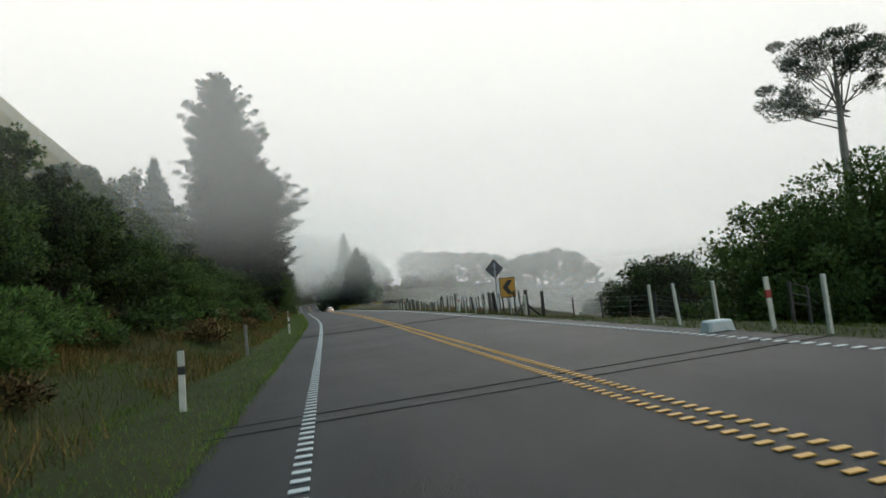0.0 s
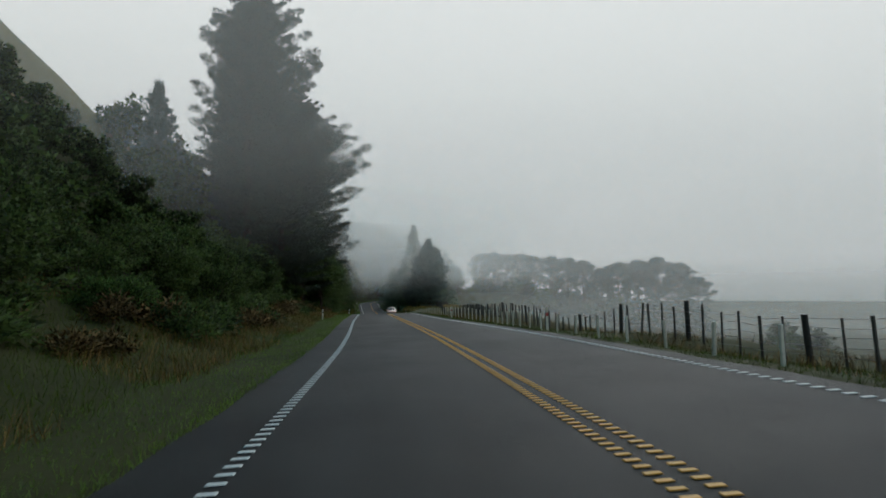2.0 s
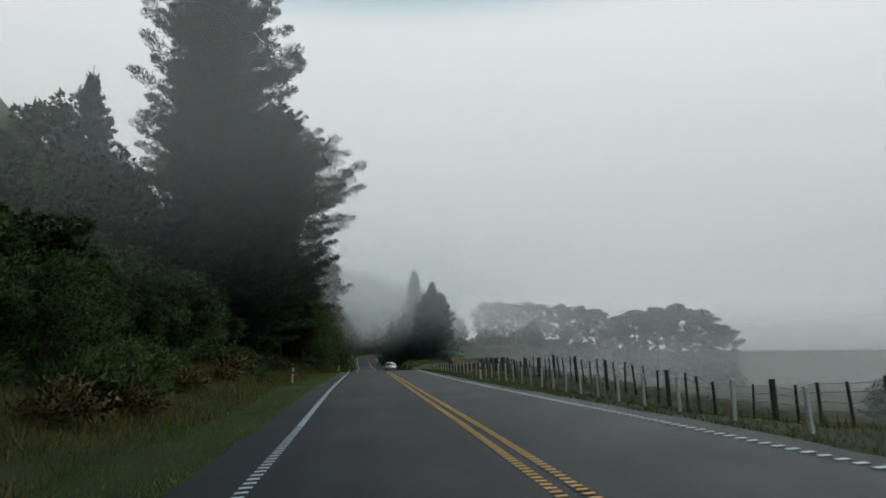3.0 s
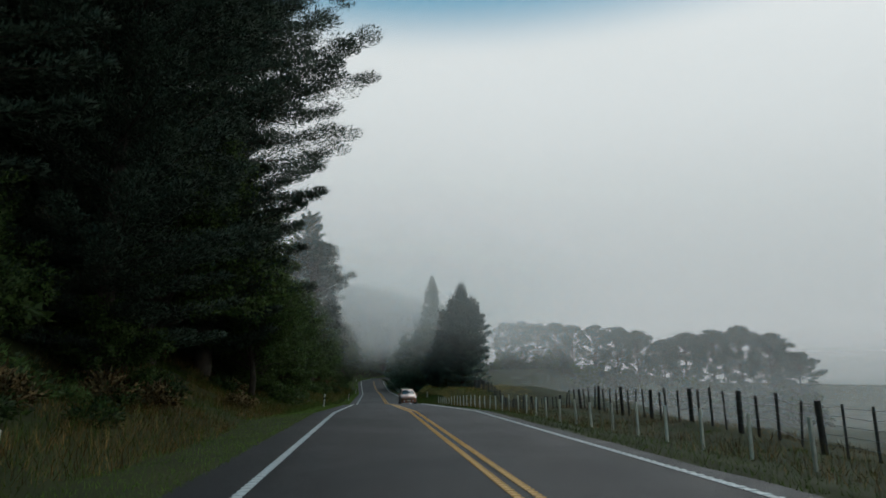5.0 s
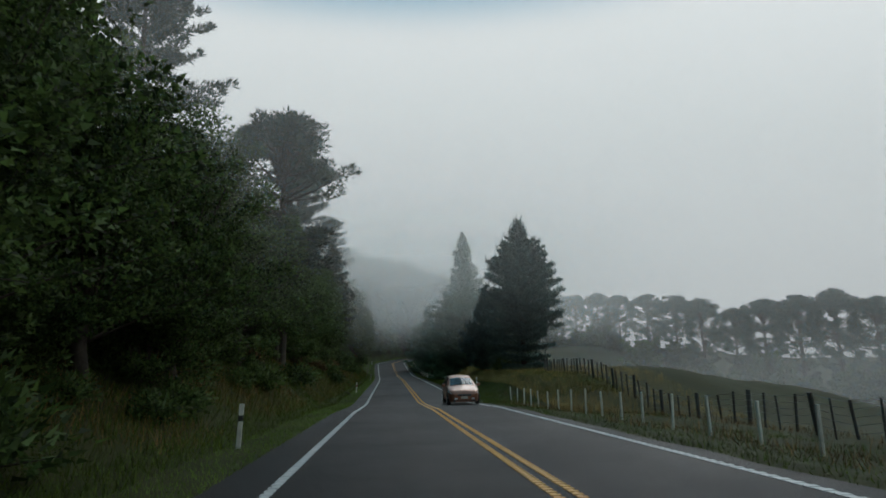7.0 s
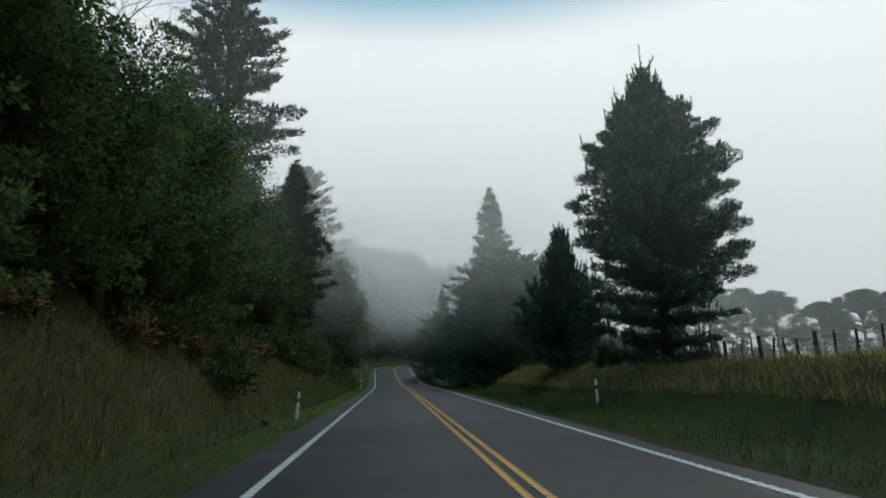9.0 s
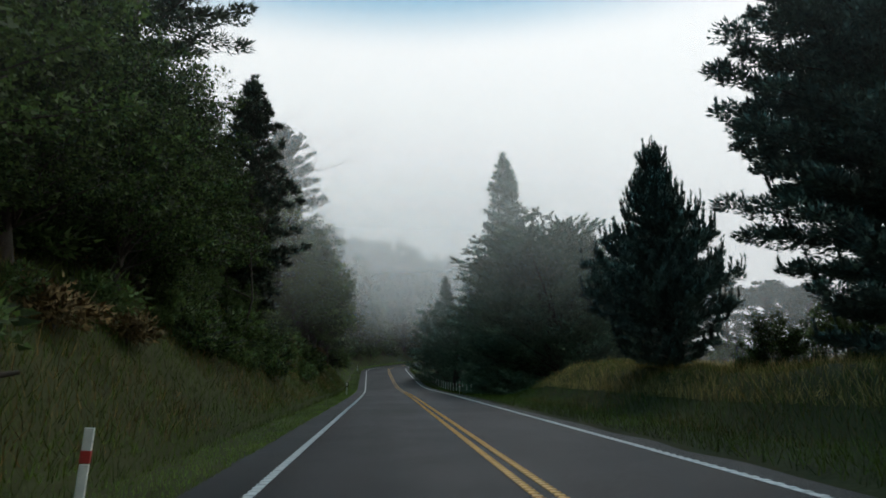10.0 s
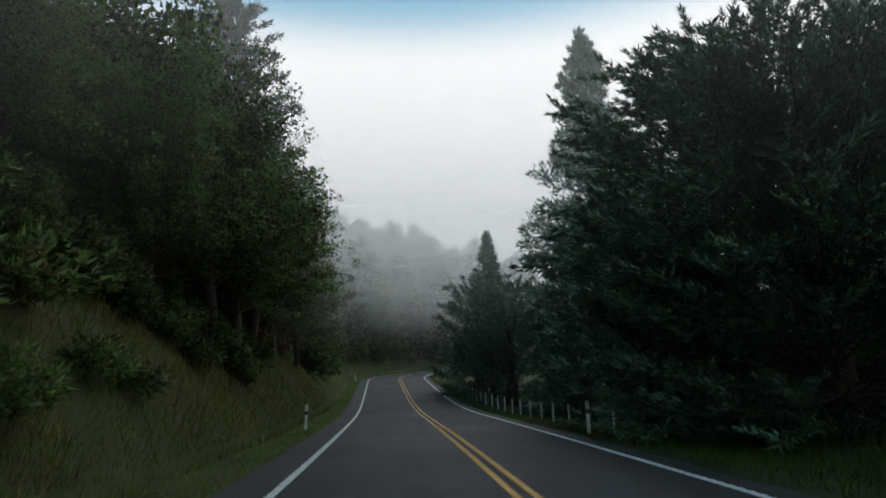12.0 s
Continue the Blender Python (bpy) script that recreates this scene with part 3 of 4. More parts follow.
plant("lumpy_conifer", conifer(28.9, 6.4, 23, 46000, M_CYP, 0.02, 0.22, 0.06, 0.04, 1.6, 0.25, 0.36, 0.70, 0.04, 4, 0.29, 0.25, 0.45, 7, flat=0.8, shape=LUMPY), 16.0, 234, "tall conical conifer with a rounded tip, grey in mist", "tree")
spruce = conifer(14.0, 3.3, 29, 18000, M_CYP, 0.02, 0.15, 0.06, 0.06, 0.55, 0.2, 0.3, 0.95, 0.03, 3, 0.17, 0.15, 0.34, 7)
plant("spruce_tree", spruce, 9.2, 243, "narrow dark spruce behind the roadside cypress", "tree", "dark spruces")
pine_thin = conifer(24.0, 6.0, 47, 22000, M_PINE, 0.15, 0.25, 0.15, 0.03, 1.2, 0.4, 0.40, 0.5, 0.15, 8, 0.14, 0.3, 0.4, 7)
for x, y, tn, sz in ((-15.5, 105, 1.0, 0.7), (-17, 116, 2.0, 0.75), (-15.5, 122, 4.4, 0.8)):
    plant("pine_tree", pine_thin, x, y, "dark pine deep in the roadside stand", "tree", "roadside pines", tn, sz)
YOUNG = ((0, 0.5), (0.12, 0.72), (0.33, 1.0), (0.46, 0.90), (0.62, 0.56), (0.77, 0.28), (0.88, 0.10), (1, 0.02))
plant("young_pine", conifer(9.0, 3.05, 31, 90000, M_FIR, 0.04, 0.24, 0.10, 0.02, 0.5, 0.30, 0.17, 1.15, 0.0, 7, 0.16, 0.5, 0.3, 10, 0.0, 0.12, 3.2, 0.03, 0.6, YOUNG, 0.9), 12.4, 185.5, "young pine bristling with upright pale shoot tips", "tree")
plant("spruce_tree", conifer(14.5, 3.7, 37, 30000, M_PINE, 0.04, 0.2, 0.02, 0.06, 0.75, 0.30, 0.3, 0.85, 0.05, 3, 0.17, 0.2, 0.34, 7), -6.9, 197.2, "dark spruce rising out of the bank", "tree", "dark spruces")
plant("pine_tree", conifer(24.0, 5.0, 41, 40000, M_PINE, 0.25, 0.2, 0.15, 0.02, 1.0, 0.42, 0.30, 0.42, 0.18, 8, 0.14, 0.35, 0.36, 7), -10.5, 188, "tall open pine on the bank", "tree", "roadside pines", 0.8)
plant("pine_tree", conifer(19.0, 4.6, 43, 30000, M_PINE, 0.25, 0.2, 0.15, 0.02, 1.0, 0.42, 0.30, 0.42, 0.18, 8, 0.14, 0.35, 0.36, 7), -15.5, 151, "tall open pine on the bank", "tree", "roadside pines", 2.2, 1.15)
plant("pine_tree", pine_thin, -11.5, 236, "tall dark pine above the bank", "tree", "roadside pines", 5.0)


def cypress(R, H, seed, leaves, n=150):
    """A spreading cypress: a dense dome of ascending boughs with pointed, arching ends."""
    rng = np.random.default_rng(seed)
    limbs, boughs = [], []
    for k in range(n):
        an, s = rng.random() * 6.283, rng.random()
        el = 0.02 + 1.48 * s ** 1.25
        long = rng.random() < 0.28
        rr = 0.84 + 0.13 * rng.random() + (0.05 + 0.13 * rng.random() if long else 0.0)
        d = np.array([math.cos(an) * math.cos(el) ** 0.72 * R, math.sin(an) * math.cos(el) ** 0.72 * R, math.sin(el) * H])
        e = d * np.array([rr, rr, min(rr, 1.02)]) + np.array([-0.08 * d[2] * (R > 8), 0, 0.3])
        if k % 4 == 3:
            e = e * np.array([0.66, 0.66, 0.82])
        e = e * np.array([1, 1, 0]) * (0.88 + 0.12 * float(smooth(0.1, 0.5, el))) + e * np.array([0, 0, 1])
        out = 0.50 + 0.25 * rng.random()
        a = e * np.array([1 - out, 1 - out, 1.0])
        a[2] -= min(0.5 * e[2], 0.30 * out * R * math.cos(el) + 0.26 * out * H * math.sin(el) ** 3)
        if el < 0.30 and k % 3 == 0:
            e[2], a[2] = 0.1, 0.6
        m = a + (e - a) * np.array([0.5, 0.5, 0.95 if long else 0.8])
        if k % 9 == 4:
            a = np.array([0, 0, H * (0.15 + 0.5 * s)])
            e = a + np.array([math.cos(an) * R * 0.42, math.sin(an) * R * 0.42, H * 0.22])
            m = (a + e) / 2 + np.array([0, 0, 0.4])
        limbs.append((a, m, e))
        if k % 5 == 0:
            boughs.append((np.array([0, 0, 0.5 + 0.5 * a[2]]), (a + m) / 2, m))
    for a, m, e in limbs[:]:
        w = unit(e - m)
        for turn in (-0.7, 0.7):
            c, z = math.cos(turn), math.sin(turn)
            o = np.array([w[0] * c - w[1] * z, w[0] * z + w[1] * c, w[2] + 0.15])
            p, L = m + (e - m) * (0.1 + 0.6 * rng.random()), R * (0.07 + 0.08 * rng.random())
            limbs.append((p, p + o * L * 0.55, p + o * L + np.array([0, 0, 0.12 * L])))
    trunk = ([(0, 0, -0.6), (0.2, 0.1, H * 0.3), (0, 0, H * 0.6)], [0.55, 0.4, 0.12])
    return wood_mesh(trunk, boughs, 0.08, M_BARK), crown_mesh(limbs, leaves, 0.23, rng, M_CYP, 30, 0.0, 0.15, 0.5, 0.12, 0.30, 0.07, 1.2, True, (), 1.12)


plant("cypress_tree", cypress(9.9, 13.2, 3, 280000, 760), 15.0, 210.0, "broad dark cypress with upswept pointed boughs", "tree", "roadside cypresses")
cyp_small = cypress(4.6, 9.5, 4, 34000, 200)
for x, y, s, tn in ((11.2, 215.5, 0.95, 0.9), (14.5, 219, 1.15, 3.0), (18.5, 216.5, 1.1, 5.2), (9.6, 237, 1.0, 0.3), (8.2, 244, 1.08, 5.0), (12.5, 228, 1.1, 2.0), (10.5, 250, 0.9, 4.1), (24, 222, 1.15, 1.0)):
    plant("cypress_tree", cyp_small, x, y, "dark cypress with upswept pointed boughs", "tree", "roadside cypresses", tn, s)

# ---- bushes and leafy trees on the left bank and below the cypress ----
bush_kinds = [broadleaf(3.2, 4.6, 40 + i, 13000, M_LEAF, 60, 0.14, fat=0.22, every=3, slim=0.75) for i in range(3)]
far_kinds = [broadleaf(3.2, 4.6, 50 + i, 2800, M_LEAF, 44, 0.34, fat=0.22, every=4) for i in range(3)]
tall_kinds = [broadleaf(4.2, 9.8, 60 + i, 30000, M_LEAF, 100, 0.105, 0.22, fat=0.16, start=0.35, puffs=4, low=0.16, every=3) for i in range(3)]
bend_kinds = [broadleaf(3.8, 10.0, 72 + i, 4200, M_LEAF, 54, 0.42, 0.10, fat=0.18, start=0.35, puffs=4, every=4) for i in range(2)]
back_kinds = [broadleaf(3.8, 10.0, 70 + i, 9000, M_LEAF, 64, 0.22, 0.10, fat=0.18, start=0.35, puffs=4, every=3) for i in range(2)]
fern = broadleaf(1.8, 1.5, 77, 6000, M_FERN, 40, 0.15, fat=0.25, slim=0.4)

for x, y, s in ((13.5, 214, 0.8), (17.5, 213, 0.9), (21.5, 212, 0.9), (25.5, 213.5, 1.0), (19.5, 216, 1.0)):
    plant("bush", bush_kinds[1], x, y, "dark bush in the shade below the cypress", "bush", "bushes below the cypress", x, s, 0.3)


def edge(y):
    return float(line_x(y)) - 4.5


for y in np.arange(13, 104, 3.6):
    for row, (d, s) in enumerate(((8.4, 0.88), (12.5, 0.70), (16.5, 0.60), (20.5, 0.52))):
        if (row == 3 and y < 70) or (row == 2 and y < 42):
            continue
        yy, xx = y + rng.normal() * 1.0, edge(y) - d + rng.normal() * 0.9
        kind = bush_kinds if row == 0 or (row == 1 and y < 40) else far_kinds
        plant("bush", kind[int(rng.integers(3))], xx, yy, "dense dark green scrub bush on the hillside", "bush", "bushes on the hillside", rng.random() * 6.28, s * (0.78 + 0.44 * rng.random()), 0.3)
for x, y, sz in ((-20, 104, 1.3), (-23.5, 108, 1.4), (-18, 109.5, 1.2), (-26.5, 103, 1.3), (-21, 98, 1.1)):
    plant("bush", far_kinds[0], x, y, "dense dark green scrub bush on the hillside", "bush", "bushes on the hillside", y, sz, 0.3)
for x, y, sz in ((-9.4, 110.5, 1.45), (-10.2, 118.5, 1.5), (-8.8, 123.0, 1.4)):
    plant("leafy_tree", tall_kinds[1], x, y, "dark leafy tree below the roadside pines", "tree", "trees on the bank", y, sz, 0.3)
plant("bush", bush_kinds[1], -13.0, 21.0, "tall dark scrub bush above the verge", "bush", "bushes on the hillside", 1.0, 1.05, 0.3)
for y in np.arange(117, 238, 4.4):
    yy = y + rng.normal() * 0.6
    back = 2.1 * float(smooth(181, 187, yy) * (1 - smooth(203, 210, yy)))
    big = 0.92 - 0.08 * float(smooth(186, 192, yy)) + 0.42 * float(smooth(207, 216, yy)) - 0.2 * float(smooth(222, 230, yy))
    plant("leafy_tree", tall_kinds[int(rng.integers(3))], edge(yy) - 4.5 - back + 0.9 * float(smooth(200, 209, yy)) + rng.normal() * 0.4, yy, "dark leafy tree crowding the road bank", "tree", "trees on the bank", rng.random() * 6.28, big * (0.84 + 0.22 * rng.random()), 0.3)
    plant("bush", bush_kinds[int(rng.integers(3))], edge(yy) - (4.9 if yy < 172 else 5.9) - 0.9 * back + rng.normal() * 0.4, yy + 2.2, "dense dark green bush on the steep bank", "bush", "bushes on the bank", rng.random() * 6.28, 0.62 + 0.2 * rng.random(), 0.3)
    plant("leafy_tree", back_kinds[int(rng.integers(2))], edge(yy) - 9.0 - 0.5 * back + rng.normal() * 0.8, yy + 1.5, "dark leafy tree crowding the road bank", "tree", "trees on the bank", rng.random() * 6.28, (0.92 - 0.3 * float(smooth(184, 192, yy)) + 0.5 * float(smooth(202, 209, yy)) - 0.1 * float(smooth(216, 222, yy))) * (0.95 + 0.25 * rng.random()), 0.3)
for y in np.arange(240, 318, 5.5):
    plant("bush", far_kinds[int(rng.integers(3))], edge(y) - 3.4, y + 2, "dark green bush on the bank before the bend", "bush", "bushes on the bank", rng.random() * 6.28, 0.7, 0.2)
    for d in (6.0, 12.5, 20.0, 30.0, 41.0, 54.0):
        xx = edge(y) - d + rng.normal()
        plant("leafy_tree", bend_kinds[int(rng.integers(2))], xx, y + rng.normal(), "leafy tree on the misty hillside past the bend", "tree", "trees past the bend", rng.random() * 6.28, 0.8 + 0.4 * rng.random(), 0.3)
for y in (326, 338, 352, 368, 386):
    for x in np.arange(-36, 40, 7.5):
        plant("leafy_tree", bend_kinds[int(rng.integers(2))], x + rng.normal() * 2, y + rng.normal() * 2, "leafy tree on the misty hillside past the bend", "tree", "trees past the bend", rng.random() * 6.28, 1.1 + 0.4 * rng.random(), 0.3)
for x, y, s in ((-8.6, 15.5, 1.0), (-9.2, 18.5, 1.15), (-8.9, 21.5, 0.9), (-7.8, 12.5, 0.8), (-8.2, 31, 0.9), (-7.6, 52, 0.8)):
    plant("fern_bush", fern, x, y, "bright green bracken and fern clump", "bush", "ferns on the verge", x * 3, s, 0.1)
bracken = broadleaf(0.9, 0.8, 78, 1200, M_BRACKEN, 34, 0.14, fat=0.28, slim=0.5, every=99)
for k in range(64):
    y = (rng.random() * 100 + 8) if k < 34 else 112 + rng.random() * 120
    x = edge(y) - (3.0 + 3.6 * rng.random())
    plant("bracken", bracken, x, y, "brown dying bracken and weed clump", "weed", "bracken on the bank", rng.random() * 6.28, 0.6 + 0.6 * rng.random(), 0.05)
for y in np.arange(184, 238, 1.9):
    plant("bush", bush_kinds[int(rng.integers(3))], edge(y) - 4.3 - 1.4 * rng.random(), y, "low dark scrub bush on the steep bank", "bush", "bushes on the bank", rng.random() * 6.28, 0.26 + 0.2 * rng.random(), 0.2)
weed = broadleaf(1.0, 0.85, 79, 950, M_LEAF, 34, 0.165, fat=0.28, slim=0.5, every=99)
for k in range(170):
    y = (rng.random() * 98 + 8) if k < 44 else (112 + rng.random() * 122 if k < 110 else 180 + rng.random() * 36)
    x = edge(y) - (3.4 + 4.0 * rng.random() if k < 44 else 2.2 + 3.4 * rng.random() ** 0.7)
    plant("weed_clump", weed, x, y, "low dark green weed clump in the long grass", "weed", "weeds on the bank", rng.random() * 6.28, 0.5 + 0.8 * rng.random(), 0.06)
for x, y, h, sd in ((-9.0, 170, 15.0, 2), (-5.7, 191.0, 10.5, 3), (-15.5, 108, 15, 4)):
    t = thing("bare_tree", x, y, float(ground_z(x, y)), "leafless grey tree with fine forked branches", "tree", "bare trees")
    part("trunk", bare_tree(h, sd, M_BARK), t)

for x, y, s in ((13.4, 180.2, 0.42), (15.9, 180.0, 0.55)):
    plant("bush", bush_kinds[0], x, y, "low dark bush between the roadside pines", "bush", "bushes below the pines", x, s, 0.2)

# ---- trees across the fields on the right ----
hedge = broadleaf(6.8, 6.8, 90, 34000, M_LEAF, 190, 0.25, fat=0.21, every=3)
near_tree = broadleaf(7.0, 6.6, 91, 90000, M_LEAF, 240, 0.14, fat=0.20, every=3)
plant("round_tree", near_tree, 18.6, 17.8, "broad dense dark green tree behind the rails", "tree", "field trees", 0.3, 0.97)
plant("round_tree", hedge, 27.5, 45.5, "broad dense dark green tree in the field", "tree", "field trees", 2.3, 0.80, 0.4)
plant("round_tree", hedge, 36.0, 41.0, "broad dense dark green tree in the field", "tree", "field trees", 4.0, 0.85, 0.5)
for x, y, s in ((45, 93, 0.9), (52, 104, 1.0), (38, 80, 0.7), (60, 88, 1.0), (46, 66, 0.9), (62, 70, 1.1)):
    plant("bush", bush_kinds[int(rng.integers(3))], x, y, "grey-green bush in the misty field", "bush", "bushes in the field", x, s * 0.9)


def shelter_pine(H, R, seed, leaves, tuft=0.75, mat=M_PINE, bark=M_BARK, first=0.30, crowd=64, thick=0.13):
    """An old pine: a tall bare forked stem under a wide flat-topped crown of separate dark clumps, with gaps between."""
    rng = np.random.default_rng(seed)
    limbs = []
    for k in range(crowd):
        f = first + (0.92 - first) * rng.random() ** 0.8
        an = rng.random() * 6.283
        r = R * (1.05 - 0.75 * max(0.0, (f - 0.62) / 0.38) ** 2) * (0.55 + 0.5 * rng.random()) * (0.55 + 0.45 * float(smooth(0.34, 0.6, f)))
        a = np.array([0.3 * rng.normal(), 0.3 * rng.normal(), H * (f - 0.10)])
        e = np.array([math.cos(an) * r, math.sin(an) * r, H * min(0.98, f + 0.04 * rng.normal())])
        limbs.append((a, (a + e) / 2 + np.array([0, 0, -0.02 * H]), e))
    for k in range(crowd // 2):
        an, rr = rng.random() * 6.283, rng.random() ** 0.6
        e = np.array([math.cos(an) * R * 0.85 * rr, math.sin(an) * R * 0.85 * rr, H * (1.0 - 0.16 * rr * rr - 0.03 * rng.random())])
        limbs.append((np.array([0, 0, H * 0.7]), np.array([0, 0, H * 0.85]), e))
    trunk = ([(0, 0, -1.0), (0.25, 0.1, H * 0.35), (0.1 * rng.normal(), 0.1, H * 0.6), (0, 0, H * 0.92)], [0.0207 * H, 0.0167 * H, 0.012 * H, 0.0033 * H])
    return wood_mesh(trunk, limbs, thick, bark), crown_mesh(limbs, leaves, tuft, rng, mat, 2, 0.6, 0.30, 0.5, 0.2, 0.5, 0.07 * R, 0.4)


gum = shelter_pine(14.6, 3.7, 131, 12000, 0.13, M_GUM, M_PALE, 0.64, 13, 0.07)
plant("gum_tree", gum, 22.2, 22.0, "tall gum tree with pale limbs and open crown", "tree", "gum trees", 0.5, 0.98)
plant("gum_tree", gum, 27.6, 22.4, "tall gum tree with pale limbs and open crown", "tree", "gum trees", 2.9, 0.93)
plant("open_pine", shelter_pine(15.5, 4.8, 120, 16000, 0.26), -5.6, 148.5, "open-crowned tree with separate leafy clumps leaning over the bank", "tree", "trees on the bank", 0.6)
plant("hill_tree", far_kinds[1], -44.0, 144.0, "small round tree on the skyline of the bare hill", "tree", size=0.9, sink=0.2)
shelter_kinds = [shelter_pine(30.0, 9.2, 100 + i, 26000, 0.55, first=0.13, crowd=78) for i in range(4)]
for i, (x, y, top) in enumerate(((65, 372, 29), (69, 358, 28), (73, 345, 26), (77, 331, 25), (80, 318, 23), (84, 304, 21.5), (88, 293, 20), (92, 285, 18), (97, 276, 14.5), (101, 269, 16), (106, 262, 16.5), (111, 255, 17), (115, 247, 14.5), (119, 241, 8.5))):
    base = float(ground_z(x, y))
    plant("shelter_pine", shelter_kinds[i % 4], x, y, "old spreading pine of a misty shelter belt", "tree", "shelter belt", i * 1.7, (top - base) / 30.0, 0.5)
    plant("bush", far_kinds[i % 3], x - 6, y - 8, "grey-green bush below the shelter belt", "bush", "bushes in the field", i * 2.1, (1.1, 2.0, 0.8, 1.5)[i % 4], 0.5)
    plant("bush", far_kinds[(i + 1) % 3], x - 1, y - 4, "grey-green bush below the shelter belt", "bush", "bushes in the field", i * 2.9, (2.3, 1.0, 1.7)[i % 3], 0.5)
for i, (x, y, top) in enumerate(((94, 101, 8), (103, 95, 9), (87, 108, 5), (112, 86, 9))):
    plant("shelter_pine", shelter_kinds[i % 4], x, y, "old spreading pine across the misty field", "tree", "shelter belt", i * 1.3, (top - float(ground_z(x, y))) / 30.0, 0.5)


# ---- posts, fences and signs ----
def box_mesh(name, sx, sy, sz, mat, z0=0.0, bevel=0.008, top=1.0):
    bm = bmesh.new()
    bmesh.ops.create_cube(bm, size=1.0)
    for v in bm.verts:
        k = top if v.co.z > 0 else 1.0
        v.co = Vector((v.co.x * sx * k, v.co.y * sy * k, (v.co.z + 0.5) * sz + z0))
    if bevel:
        bmesh.ops.bevel(bm, geom=bm.edges[:], offset=bevel, segments=1, affect="EDGES")
    me = bpy.data.meshes.new(name)
    bm.to_mesh(me)
    bm.free()
    me.materials.append(mat)
    return me


def round_mesh(name, r0, r1, h, mat, z0=0.0, sides=8, seed=0):
    V, F = [], []
    rg = np.random.default_rng(seed)
    tube(V, F, [(0, 0, z0), (rg.normal() * 0.006, rg.normal() * 0.006, z0 + h * 0.5), (0, 0, z0 + h)], [r0, (r0 + r1) / 2, r1], sides)
    F.append(tuple(range(len(V) - sides, len(V))))
    return mesh_of(name, V, F, mat)


mk_low = box_mesh("shaft", 0.10, 0.035, 0.62, M_POSTW, -0.1)
mk_band = box_mesh("reflector_band", 0.104, 0.040, 0.12, M_RED, 0.53, 0.004)
mk_band_dark = box_mesh("reflector_band", 0.104, 0.040, 0.10, M_BLACK, 0.53, 0.004)
mk_cap = box_mesh("cap", 0.10, 0.035, 0.22, M_POSTW, 0.64, 0.006)


def marker_post(x, y, red, turn=0.0, lean=0.0, h=1.0):
    t = thing("marker_post", x, y, float(ground_z(x, y)), "white road-edge marker post with a " + ("red" if red else "dark") + " reflector band", "marker post", "road-edge marker posts", turn=turn)
    t.scale = (1, 1, h)
    t.rotation_euler = (0, lean, turn)
    part("shaft", mk_low, t)
    part("reflector_band", mk_band if red else mk_band_dark, t, "red reflector band" if red else "dark reflector band")
    part("cap", mk_cap, t)
    return t


for x, y, red, lean in ((-3.85, 10.2, 0, 0.02), (-2.65, 34.9, 0, 0.0), (-3.7, 88.0, 0, 0.05), (-2.4, 125.1, 0, 0.06), (-2.2, 168.4, 1, 0.07), (-2.3, 215.5, 0, 0.05), (-3.4, 262, 0, 0.0),
                        (5.85, 9.0, 1, -0.05), (6.6, 33.2, 1, 0.0), (7.1, 54.8, 1, 0.0), (7.2, 82.4, 1, 0.0), (8.95, 169.6, 0, -0.02), (6.7, 209.5, 1, 0.0)):
    marker_post(x, y, red, 0.0, lean, 1.08)

guard = box_mesh("guard_post", 0.09, 0.09, 1.05, M_POSTW, -0.12, 0.012, 0.97)


def guard_post(y, q, lean=0.0, h=1.0):
    p, a = on_road(y, q)
    ob = tagged(new("guard_post", guard), "square white-painted wooden guard post in the verge", "post", "white guard posts")
    ob.location = (p.x, p.y, float(ground_z(p.x, p.y)))
    ob.rotation_euler = (rng.normal() * 0.02, lean + rng.normal() * 0.025, a + rng.normal() * 0.1)
    ob.scale = (0.72, 0.72, h)


for y in (7.95, 10.65, 12.0, 13.1):
    guard_post(y, 4.5, -0.03, 0.98)
y = 28.6
while y < 152:
    guard_post(y, 4.6 + 1.25 * float(smooth(55, 78, y)), 0.0, 0.68 + 0.27 * float(smooth(50, 85, y)) + 0.1 * rng.random())
    y += 2.15 - 0.25 * float(smooth(55, 75, y)) + rng.normal() * 0.1
y = 210.0
while y < 262:
    guard_post(y, 4.9, 0.0, 0.85)
    y += 2.2 + rng.normal() * 0.15


def fence_x(y):
    q = 6.5 + 1.9 * smooth(31, 44, y) + 0.5 * smooth(50, 80, y) + 2.3 * smooth(85, 120, y) + 1.2 * smooth(125, 165, y) + 9.0 * smooth(160, 215, y)
    return float(line_x(y)) + float(q)


